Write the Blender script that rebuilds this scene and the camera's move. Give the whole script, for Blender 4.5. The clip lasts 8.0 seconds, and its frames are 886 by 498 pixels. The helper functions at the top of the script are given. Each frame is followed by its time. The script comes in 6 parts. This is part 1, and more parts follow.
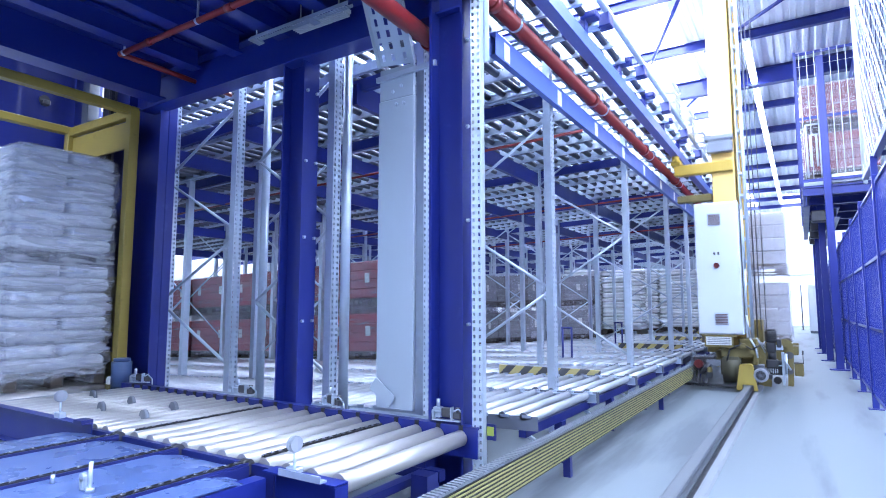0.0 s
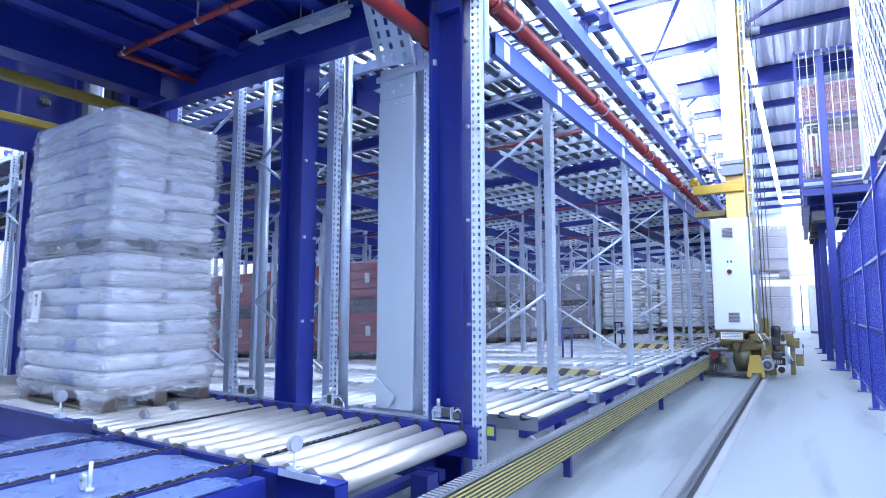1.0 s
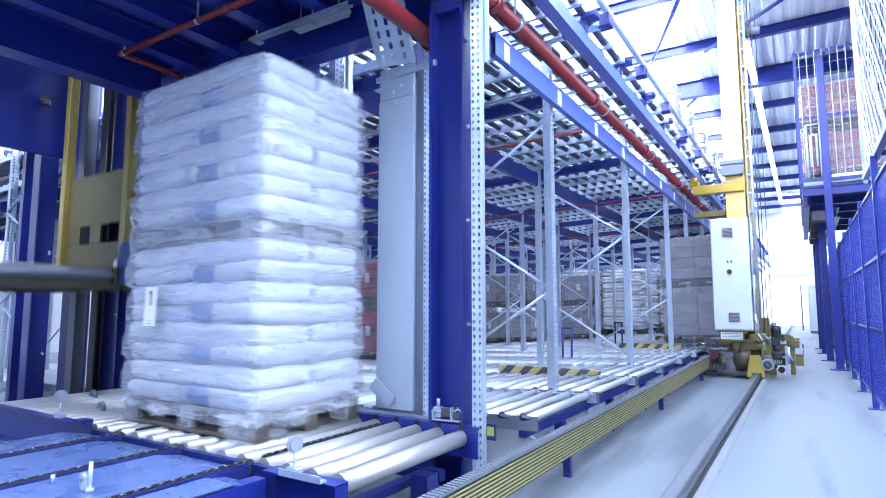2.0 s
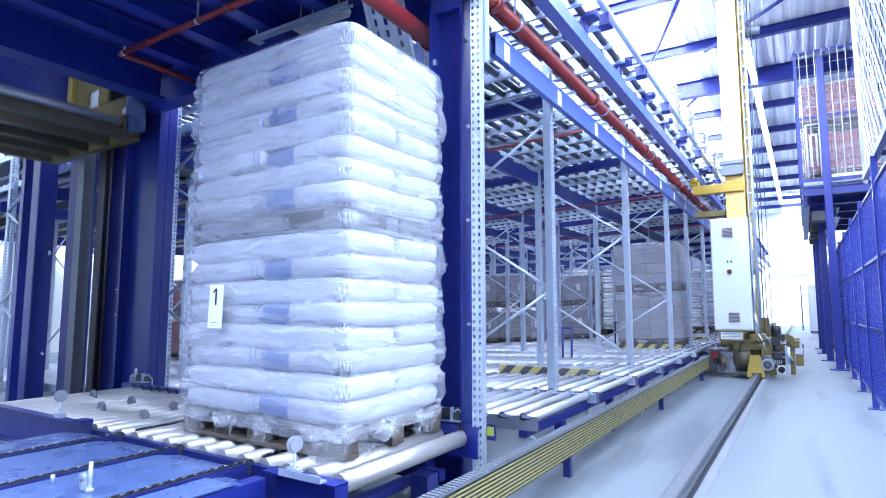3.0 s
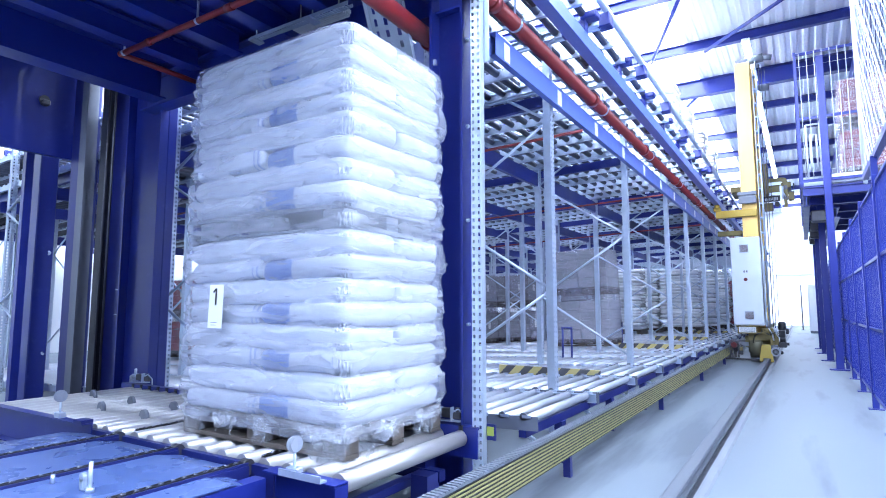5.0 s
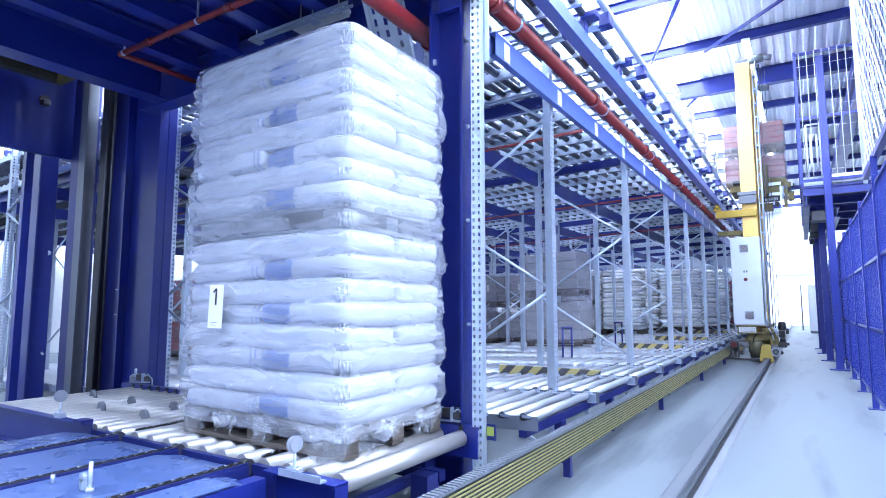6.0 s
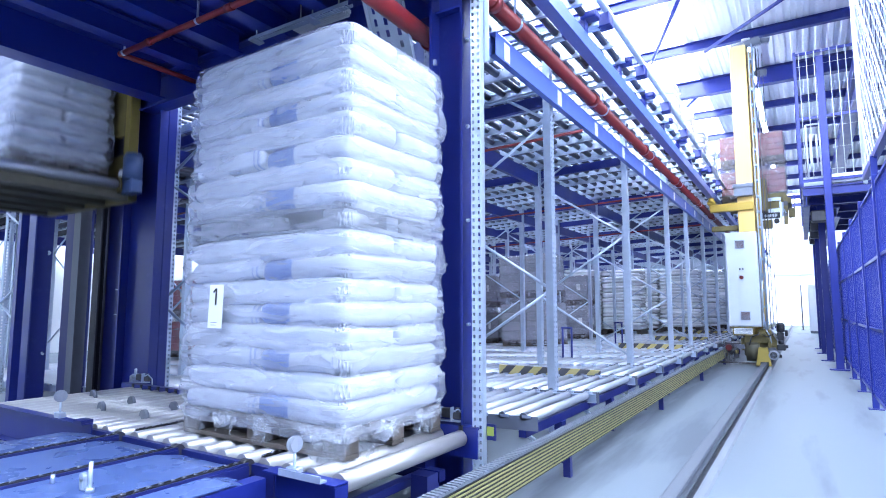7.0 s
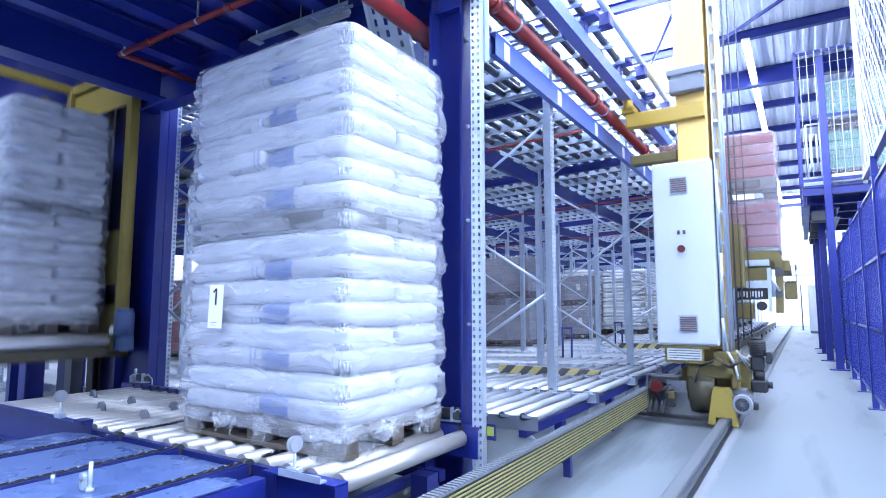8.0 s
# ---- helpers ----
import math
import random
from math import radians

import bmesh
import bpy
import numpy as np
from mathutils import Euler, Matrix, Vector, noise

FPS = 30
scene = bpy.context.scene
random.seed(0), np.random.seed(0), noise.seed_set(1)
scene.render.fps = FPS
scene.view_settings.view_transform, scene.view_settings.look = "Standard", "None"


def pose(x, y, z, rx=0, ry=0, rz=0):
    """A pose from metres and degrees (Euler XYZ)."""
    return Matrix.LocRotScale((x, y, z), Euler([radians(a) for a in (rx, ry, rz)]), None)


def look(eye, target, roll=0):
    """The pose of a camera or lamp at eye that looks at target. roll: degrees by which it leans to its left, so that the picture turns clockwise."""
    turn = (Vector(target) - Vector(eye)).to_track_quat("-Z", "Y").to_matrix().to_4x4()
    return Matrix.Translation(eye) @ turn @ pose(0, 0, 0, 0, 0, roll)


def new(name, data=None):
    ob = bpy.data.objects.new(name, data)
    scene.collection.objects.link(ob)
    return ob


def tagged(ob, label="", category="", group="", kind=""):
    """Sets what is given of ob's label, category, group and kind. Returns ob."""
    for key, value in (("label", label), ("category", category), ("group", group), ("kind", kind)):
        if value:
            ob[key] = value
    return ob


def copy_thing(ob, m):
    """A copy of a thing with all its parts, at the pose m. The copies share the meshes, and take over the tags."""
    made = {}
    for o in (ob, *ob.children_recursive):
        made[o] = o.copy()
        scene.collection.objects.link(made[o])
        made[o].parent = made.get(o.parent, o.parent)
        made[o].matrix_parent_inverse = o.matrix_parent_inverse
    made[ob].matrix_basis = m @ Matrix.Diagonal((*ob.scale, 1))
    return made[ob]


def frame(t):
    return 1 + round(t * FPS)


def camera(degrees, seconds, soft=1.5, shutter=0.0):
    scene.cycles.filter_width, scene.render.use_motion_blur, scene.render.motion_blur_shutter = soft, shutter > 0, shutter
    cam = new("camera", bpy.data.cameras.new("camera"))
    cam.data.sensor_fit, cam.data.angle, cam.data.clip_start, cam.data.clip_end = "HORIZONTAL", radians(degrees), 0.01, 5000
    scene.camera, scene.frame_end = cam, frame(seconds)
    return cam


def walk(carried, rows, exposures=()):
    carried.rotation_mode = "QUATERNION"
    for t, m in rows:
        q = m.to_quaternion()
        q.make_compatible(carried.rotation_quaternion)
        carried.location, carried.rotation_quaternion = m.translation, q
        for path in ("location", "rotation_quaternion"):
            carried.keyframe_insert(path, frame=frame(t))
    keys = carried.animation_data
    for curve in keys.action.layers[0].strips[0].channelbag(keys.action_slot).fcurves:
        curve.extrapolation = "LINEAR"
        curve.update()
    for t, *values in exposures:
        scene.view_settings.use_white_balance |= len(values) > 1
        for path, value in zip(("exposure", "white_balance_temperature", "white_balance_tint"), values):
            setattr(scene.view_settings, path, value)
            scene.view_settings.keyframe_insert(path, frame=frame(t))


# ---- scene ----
EYE = (0.0, 0.0, 1.10)
cam = camera(75.67, 8.0, soft=1.0, shutter=0.7)
AIM = look(EYE, (-0.53036, 0.84165, 1.10 + 0.10172))
walk(cam, [(0.0, AIM), (8.0, AIM)], exposures=[(0.0, 1.0, 5400, 14), (8.0, 1.0, 5400, 14)])

# ---- world, sun, the skylights' light and added fill ----
world = bpy.data.worlds.new("sky")
scene.world = world
world.use_nodes = True
wt = world.node_tree
sky = wt.nodes.new("ShaderNodeTexSky")
sky.sky_type, sky.sun_disc = "NISHITA", False
sky.sun_elevation, sky.sun_rotation = radians(55), radians(120)
wt.links.new(sky.outputs[0], wt.nodes["Background"].inputs[0])
wt.nodes["Background"].inputs[1].default_value = 0.15


def sun_lamp():
    d = bpy.data.lights.new("sun", "SUN")
    d.energy, d.angle, d.color = 1.2, radians(12), (1.0, 0.97, 0.92)
    ob = new("sun", d)
    ob.matrix_world = look((0, 0, 0), (-0.35, 0.5, -1.0))
    return ob


def skylight_lamp(x0, x1, y0, y1, z, watts, name="skylight_light"):
    d = bpy.data.lights.new(name, "AREA")
    d.shape, d.size, d.size_y = "RECTANGLE", x1 - x0, y1 - y0
    d.energy, d.color = watts, (0.86, 0.92, 1.0)
    ob = new(name, d)
    ob.matrix_world = pose((x0 + x1) / 2, (y0 + y1) / 2, z)
    return ob


ROOF = 6.8          # underside of the roof sheets
sun_lamp()
skylight_lamp(-1.6, 5.4, -3.0, 10.5, ROOF + 0.03, 370)      # over the aisle, before the crane
skylight_lamp(-9.0, -1.9, 3.3, 38.0, ROOF + 0.03, 5500)     # over the rack
skylight_lamp(-4.4, -1.9, -6.0, 0.4, ROOF + 0.03, 640)     # added fill before the mezzanine, from an unseen opening
skylight_lamp(-0.8, 2.6, 33.5, 39.5, ROOF + 0.03, 190)      # added to brighten the end wall
side_light = skylight_lamp(-1.6, 1.6, -4.5, 4.5, 0, 165, "window_light")   # high windows of the east wall
side_light.matrix_world = pose(5.86, 3.0, 4.4, 0, 90, 0)
skylight_lamp(-15.3, -13.0, 0.0, 30.0, ROOF + 0.03, 850)      # added strip that brightens the west wall


# ---- materials ----
def nodes_of(name):
    m = bpy.data.materials.new(name)
    m.use_nodes = True
    return m, m.node_tree, m.node_tree.nodes["Principled BSDF"]


def surface(name, colour, rough=0.5, metal=0.0, vary=0.15, scale=6.0, grain=120.0, bump=0.08, wear=0.0, wear_colour=(0.5, 0.5, 0.52), coat=0.0, stretch=(1, 1, 1), object_vary=0.0, wear_at=0.62):
    """Paint, metal, concrete and the like: a colour that varies at two scales, with fine relief and worn spots."""
    m, nt, bsdf = nodes_of(name)
    n, l = nt.nodes, nt.links
    co = n.new("ShaderNodeTexCoord")
    mp = n.new("ShaderNodeMapping")
    mp.inputs["Scale"].default_value = stretch
    l.new(co.outputs["Object"], mp.inputs[0])
    big = n.new("ShaderNodeTexNoise")
    big.inputs["Scale"].default_value, big.inputs["Detail"].default_value = scale, 5
    fine = n.new("ShaderNodeTexNoise")
    fine.inputs["Scale"].default_value, fine.inputs["Detail"].default_value = grain, 3
    for t in (big, fine):
        l.new(mp.outputs[0], t.inputs["Vector"])
    mixed = n.new("ShaderNodeMix")
    mixed.data_type = "RGBA"
    mixed.inputs[6].default_value = (*[c * (1 - vary) for c in colour], 1)
    mixed.inputs[7].default_value = (*[min(1, c * (1 + vary)) for c in colour], 1)
    l.new(big.outputs["Fac"], mixed.inputs[0])
    out = mixed.outputs[2]
    if object_vary:
        info = n.new("ShaderNodeObjectInfo")
        hsv = n.new("ShaderNodeHueSaturation")
        mr = n.new("ShaderNodeMapRange")
        mr.inputs["To Min"].default_value, mr.inputs["To Max"].default_value = 1 - object_vary, 1 + object_vary
        l.new(info.outputs["Random"], mr.inputs[0])
        l.new(mr.outputs[0], hsv.inputs["Value"])
        l.new(out, hsv.inputs["Color"])
        out = hsv.outputs[0]
    if wear:
        ramp = n.new("ShaderNodeValToRGB")
        ramp.color_ramp.elements[0].position, ramp.color_ramp.elements[1].position = wear_at, wear_at + 0.10
        worn = n.new("ShaderNodeTexNoise")
        worn.inputs["Scale"].default_value, worn.inputs["Detail"].default_value = scale * 2.7, 9
        l.new(mp.outputs[0], worn.inputs["Vector"])
        l.new(worn.outputs["Fac"], ramp.inputs[0])
        amount = n.new("ShaderNodeMath")
        amount.operation = "MULTIPLY"
        amount.inputs[1].default_value = wear
        l.new(ramp.outputs[0], amount.inputs[0])
        second = n.new("ShaderNodeMix")
        second.data_type = "RGBA"
        second.inputs[7].default_value = (*wear_colour, 1)
        l.new(out, second.inputs[6])
        l.new(amount.outputs[0], second.inputs[0])
        out = second.outputs[2]
    l.new(out, bsdf.inputs["Base Color"])
    rr = n.new("ShaderNodeMapRange")
    rr.inputs["To Min"].default_value, rr.inputs["To Max"].default_value = max(0.03, rough - 0.12), min(1, rough + 0.12)
    l.new(big.outputs["Fac"], rr.inputs[0])
    l.new(rr.outputs[0], bsdf.inputs["Roughness"])
    bsdf.inputs["Metallic"].default_value = metal
    bsdf.inputs["Coat Weight"].default_value = coat
    b = n.new("ShaderNodeBump")
    b.inputs["Strength"].default_value, b.inputs["Distance"].default_value = bump, 0.01
    l.new(fine.outputs["Fac"], b.inputs["Height"])
    l.new(b.outputs[0], bsdf.inputs["Normal"])
    return m


def film_material(name, tint, cover, rough=0.16, relief=0.6):
    """Clear stretch film: mostly see-through, cloudy where it is folded, with wrinkles that catch the light."""
    m, nt, bsdf = nodes_of(name)
    n, l = nt.nodes, nt.links
    co = n.new("ShaderNodeTexCoord")
    mp = n.new("ShaderNodeMapping")
    mp.inputs["Scale"].default_value = (1.5, 1.5, 9.0)
    l.new(co.outputs["Object"], mp.inputs[0])
    fold = n.new("ShaderNodeTexNoise")
    fold.inputs["Scale"].default_value, fold.inputs["Detail"].default_value, fold.inputs["Distortion"].default_value = 2.2, 5.0, 0.8
    l.new(mp.outputs[0], fold.inputs["Vector"])
    b = n.new("ShaderNodeBump")
    b.inputs["Strength"].default_value, b.inputs["Distance"].default_value = relief, 0.02
    l.new(fold.outputs["Fac"], b.inputs["Height"])
    l.new(b.outputs[0], bsdf.inputs["Normal"])
    bsdf.inputs["Base Color"].default_value = (*tint, 1)
    bsdf.inputs["Roughness"].default_value = rough
    clear = n.new("ShaderNodeBsdfTransparent")
    fac = n.new("ShaderNodeMapRange")
    fac.inputs["From Min"].default_value, fac.inputs["From Max"].default_value = 0.35, 0.75
    fac.inputs["To Min"].default_value, fac.inputs["To Max"].default_value = cover * 0.55, min(1, cover * 1.4)
    l.new(fold.outputs["Fac"], fac.inputs[0])
    mix = n.new("ShaderNodeMixShader")
    l.new(fac.outputs[0], mix.inputs[0])
    l.new(clear.outputs[0], mix.inputs[1])
    l.new(bsdf.outputs[0], mix.inputs[2])
    l.new(mix.outputs[0], n["Material Output"].inputs[0])
    return m


def glow_material(name, colour, strength):
    m, nt, bsdf = nodes_of(name)
    bsdf.inputs["Emission Color"].default_value = (*colour, 1)
    bsdf.inputs["Emission Strength"].default_value = strength
    return m


def stripe_material(name, a, b, width):
    """Slanted warning stripes, painted on."""
    m, nt, bsdf = nodes_of(name)
    n, l = nt.nodes, nt.links
    co = n.new("ShaderNodeTexCoord")
    sep = n.new("ShaderNodeSeparateXYZ")
    l.new(co.outputs["Object"], sep.inputs[0])
    add = n.new("ShaderNodeMath")
    add.operation = "SUBTRACT"
    l.new(sep.outputs[0], add.inputs[0])
    l.new(sep.outputs[2], add.inputs[1])
    add2 = n.new("ShaderNodeMath")
    l.new(add.outputs[0], add2.inputs[0])
    l.new(sep.outputs[1], add2.inputs[1])
    div = n.new("ShaderNodeMath")
    div.operation = "DIVIDE"
    div.inputs[1].default_value = width
    l.new(add2.outputs[0], div.inputs[0])
    fr = n.new("ShaderNodeMath")
    fr.operation = "FRACT"
    l.new(div.outputs[0], fr.inputs[0])
    gt = n.new("ShaderNodeMath")
    gt.operation = "GREATER_THAN"
    gt.inputs[1].default_value = 0.5
    l.new(fr.outputs[0], gt.inputs[0])
    mix = n.new("ShaderNodeMix")
    mix.data_type = "RGBA"
    mix.inputs[6].default_value, mix.inputs[7].default_value = (*a, 1), (*b, 1)
    l.new(gt.outputs[0], mix.inputs[0])
    l.new(mix.outputs[2], bsdf.inputs["Base Color"])
    bsdf.inputs["Roughness"].default_value = 0.5
    return m


BLUE = surface("blue_paint", (0.013, 0.021, 0.185), 0.36, vary=0.18, scale=3, grain=90, bump=0.04, wear=0.12, wear_colour=(0.10, 0.12, 0.36), coat=0.15)
# Also stands in for shade on the roller lanes' end supports.
DEEP = surface("dark_blue_paint", (0.013, 0.018, 0.13), 0.38, vary=0.2, scale=3, grain=90, bump=0.04, wear=0.1, wear_colour=(0.05, 0.06, 0.2))
PLATE = surface("light_blue_plate", (0.11, 0.165, 0.50), 0.36, vary=0.12, scale=5, grain=140, bump=0.05, wear=0.25, wear_colour=(0.22, 0.28, 0.6))
TABLE = surface("table_cover_paint", (0.085, 0.125, 0.29), 0.28, vary=0.15, scale=4, grain=140, bump=0.05, wear=0.35, wear_colour=(0.14, 0.19, 0.46))
ZINC = surface("galvanised_steel", (0.50, 0.56, 0.66), 0.36, 0.6, vary=0.16, scale=14, grain=160, bump=0.06)
# Roller steel darkened in colour to stand in for shade on the lanes' undersides.
ROLLER_UPPER = surface("shaded_roller_steel", (0.085, 0.095, 0.13), 0.42, 0.4, vary=0.2, scale=6, grain=120, bump=0.05)
ZINC_FLAT = surface("galvanised_sheet", (0.40, 0.46, 0.54), 0.46, 0.25, vary=0.12, scale=2.2, grain=120, bump=0.04, stretch=(1, 1, 0.35))
ROLLER = surface("roller_steel", (0.43, 0.42, 0.41), 0.36, 0.5, vary=0.16, scale=9, grain=60, bump=0.04, stretch=(5, 0.25, 5))
ROLLER_FAR = surface("rack_roller_steel", (0.44, 0.455, 0.50), 0.38, 0.55, vary=0.14, scale=6, grain=120, bump=0.05)
YELLOW = surface("yellow_paint", (0.40, 0.27, 0.030), 0.42, vary=0.15, scale=4, grain=90, bump=0.05, wear=0.25, wear_colour=(0.28, 0.19, 0.05))
CREAM = surface("pale_yellow_paint", (0.74, 0.51, 0.14), 0.42, vary=0.08, scale=3, grain=90, bump=0.04, wear=0.1, wear_colour=(0.5, 0.36, 0.12))
OLIVE = surface("dull_yellow_plastic", (0.30, 0.28, 0.11), 0.5, vary=0.2, scale=3, grain=60, bump=0.05, wear=0.3, wear_colour=(0.2, 0.17, 0.05), stretch=(1, 0.2, 1))
GRIME = surface("grimy_yellow_paint", (0.14, 0.112, 0.034), 0.55, vary=0.3, scale=7, grain=90, bump=0.1, wear=0.6, wear_colour=(0.08, 0.06, 0.03))
RED_PIPE = surface("red_pipe_paint", (0.21, 0.018, 0.020), 0.36, vary=0.2, scale=5, grain=90, bump=0.04, wear=0.15, wear_colour=(0.18, 0.03, 0.03))
CABINET = surface("pale_grey_enamel", (0.52, 0.56, 0.62), 0.42, vary=0.06, scale=2, grain=140, bump=0.03, wear=0.1, wear_colour=(0.40, 0.42, 0.46))
WHITE = surface("white_enamel", (0.74, 0.76, 0.78), 0.4, vary=0.05, scale=2, grain=140, bump=0.03, wear=0.08, wear_colour=(0.5, 0.5, 0.5))
WALL = surface("white_wall_panel", (0.80, 0.81, 0.82), 0.6, vary=0.05, scale=0.8, grain=40, bump=0.05)
# Panel darkened to grey on the south and east walls to cut bounced light.
WALL_GREY = surface("low_bounce_grey_panel", (0.30, 0.32, 0.36), 0.6, vary=0.1, scale=0.8, grain=40, bump=0.05)
ROOFING = surface("roof_sheet", (0.80, 0.83, 0.87), 0.5, vary=0.06, scale=0.9, grain=30, bump=0.04)
BLACK = surface("black_rubber", (0.015, 0.015, 0.018), 0.55, vary=0.3, scale=12, grain=150, bump=0.1)
IRON = surface("dark_steel", (0.09, 0.09, 0.10), 0.42, 0.6, vary=0.3, scale=9, grain=140, bump=0.1)
CHAIN = surface("oiled_chain", (0.20, 0.21, 0.25), 0.28, 0.8, vary=0.3, scale=30, grain=200, bump=0.1)
RAILHEAD = surface("worn_rail_steel", (0.13, 0.142, 0.165), 0.5, 0.2, vary=0.25, scale=5, grain=120, bump=0.06, wear=0.4, wear_colour=(0.14, 0.13, 0.13), stretch=(1, 0.12, 1))
CONCRETE = surface("sealed_concrete", (0.152, 0.176, 0.20), 0.52, vary=0.2, scale=0.55, grain=38, bump=0.05, wear=0.75, wear_at=0.53, wear_colour=(0.09, 0.103, 0.126), stretch=(1.8, 0.22, 1))
GROUT = surface("cement_grout", (0.17, 0.185, 0.21), 0.7, vary=0.25, scale=6, grain=60, bump=0.2, wear=0.6, wear_colour=(0.14, 0.15, 0.17), stretch=(1, 0.25, 1))
WOOD = surface("pallet_wood", (0.085, 0.070, 0.058), 0.75, vary=0.3, scale=4, grain=60, bump=0.3, wear=0.4, wear_colour=(0.10, 0.08, 0.06), stretch=(1, 4, 4), object_vary=0.25)
BAG = surface("white_plastic_bag", (0.51, 0.535, 0.60), 0.28, vary=0.07, scale=2.2, grain=11, bump=0.35, coat=0.45, wear=0.6, wear_at=0.55, wear_colour=(0.36, 0.43, 0.62), stretch=(0.8, 0.8, 3.0), object_vary=0.10)


def printed(m, x0, x1, colour):
    """Adds a printed band across a sack's middle, between two places along its length."""
    n, l = m.node_tree.nodes, m.node_tree.links
    bsdf = n["Principled BSDF"]
    old = bsdf.inputs["Base Color"].links[0].from_socket
    co = n.new("ShaderNodeTexCoord")
    sep = n.new("ShaderNodeSeparateXYZ")
    l.new(co.outputs["Object"], sep.inputs[0])
    steps = []
    for edge, flip in ((x0, False), (x1, True)):
        mr = n.new("ShaderNodeMapRange")
        mr.inputs["From Min"].default_value, mr.inputs["From Max"].default_value = edge - 0.006, edge + 0.006
        mr.inputs["To Min"].default_value, mr.inputs["To Max"].default_value = (1, 0) if flip else (0, 1)
        l.new(sep.outputs[0], mr.inputs[0])
        steps.append(mr)
    mul = n.new("ShaderNodeMath")
    mul.operation = "MULTIPLY"
    l.new(steps[0].outputs[0], mul.inputs[0])
    l.new(steps[1].outputs[0], mul.inputs[1])
    mix = n.new("ShaderNodeMix")
    mix.data_type = "RGBA"
    l.new(mul.outputs[0], mix.inputs[0])
    l.new(old, mix.inputs[6])
    mix.inputs[7].default_value = (*colour, 1)
    l.new(mix.outputs[2], bsdf.inputs["Base Color"])
    return m


BAG_PRINT = printed(surface("printed_plastic_bag", (0.52, 0.545, 0.61), 0.28, vary=0.07, scale=2.2, grain=11, bump=0.25, coat=0.45, wear=0.5, wear_colour=(0.36, 0.43, 0.62), stretch=(0.8, 0.8, 3.0), object_vary=0.10), -0.27, -0.06, (0.13, 0.19, 0.42))
BAG_EDGE = printed(printed(surface("lined_plastic_bag", (0.52, 0.545, 0.61), 0.28, vary=0.07, scale=2.2, grain=11, bump=0.25, coat=0.45, wear=0.5, wear_colour=(0.36, 0.43, 0.62), stretch=(0.8, 0.8, 3.0), object_vary=0.10), 0.235, 0.242, (0.16,0.22,0.44)), 0.262, 0.270, (0.16,0.22,0.44))
BAG_FAR = surface("pale_wrapped_goods", (0.80, 0.81, 0.83), 0.2, vary=0.2, scale=6, grain=22, bump=0.5, coat=0.4, wear=0.5, wear_colour=(0.34, 0.37, 0.42), stretch=(1, 1, 3))
CARD = surface("grey_carton", (0.29, 0.29, 0.32), 0.42, vary=0.12, scale=3, grain=40, bump=0.2, coat=0.3, object_vary=0.12)
CRATE = surface("red_plastic_crate", (0.32, 0.040, 0.050), 0.38, vary=0.14, scale=3, grain=40, bump=0.15, coat=0.25, object_vary=0.12)
CRATE_DEEP = surface("deep_red_crate", (0.20, 0.018, 0.024), 0.38, vary=0.14, scale=3, grain=40, bump=0.15, coat=0.25, object_vary=0.08)
CRATE_GREEN = surface("green_plastic_crate", (0.08, 0.27, 0.19), 0.4, vary=0.14, scale=3, grain=40, bump=0.15, coat=0.25, object_vary=0.12)
PAPER = surface("white_paper", (0.85, 0.85, 0.83), 0.6, vary=0.03, scale=8, grain=60, bump=0.04)
INK = surface("black_ink", (0.02, 0.02, 0.02), 0.6, vary=0.05)
NET = surface("white_net", (0.60, 0.62, 0.65), 0.6, vary=0.06, scale=9, grain=60, bump=0.05)
GREY = surface("grey_plastic", (0.14, 0.155, 0.19), 0.45, vary=0.1, scale=6, grain=90, bump=0.08)
MOTOR = surface("slate_motor_paint", (0.07, 0.11, 0.24), 0.4, vary=0.15, scale=6, grain=90, bump=0.08)
COWL = surface("grey_cowl_paint", (0.27, 0.29, 0.34), 0.45, vary=0.15, scale=9, grain=120, bump=0.08)
LIME = surface("lime_label", (0.36, 0.42, 0.06), 0.5, vary=0.08, scale=9)
VENT = surface("brown_vent_plastic", (0.15, 0.105, 0.115), 0.5, vary=0.15, scale=9, grain=120, bump=0.08)
# Blue paint brightened to stand in for light bounced up under the deck.
MEZZ = surface("bounce_lit_blue_paint", (0.020, 0.032, 0.24), 0.33, vary=0.25, scale=2, grain=90, bump=0.05, wear=0.25, wear_colour=(0.06, 0.08, 0.24), coat=0.2)
MACHINE = surface("black_machine_paint", (0.02, 0.022, 0.03), 0.5, vary=0.3, scale=9, grain=120, bump=0.1)
MOTOR_GREY = surface("grey_motor_paint", (0.12, 0.13, 0.16), 0.42, vary=0.2, scale=9, grain=120, bump=0.1)
UNDERSIDE = surface("dark_deck_steel", (0.085, 0.078, 0.05), 0.5, 0.2, vary=0.35, scale=6, grain=90, bump=0.1)
LAMP_RED = surface("red_button", (0.09, 0.008, 0.010), 0.35, vary=0.05)
FILM = film_material("stretch_film", (0.60, 0.62, 0.69), 0.38, 0.13, 0.10)
FILM_CLEAR = film_material("loose_stretch_film", (0.80, 0.84, 0.92), 0.20, 0.06)
LIFT_YELLOW = surface("shop_worn_yellow", (0.31, 0.235, 0.045), 0.45, vary=0.2, scale=4, grain=90, bump=0.06, wear=0.4, wear_colour=(0.16, 0.12, 0.03))
GLAZING = glow_material("skylight_glazing", (0.90, 0.95, 1.0), 1.9)
FILM_FAR = film_material("dull_stretch_film", (0.50, 0.49, 0.58), 0.34, 0.20, 0.25)
TUBE = glow_material("light_tube", (0.92, 0.96, 1.0), 24.0)
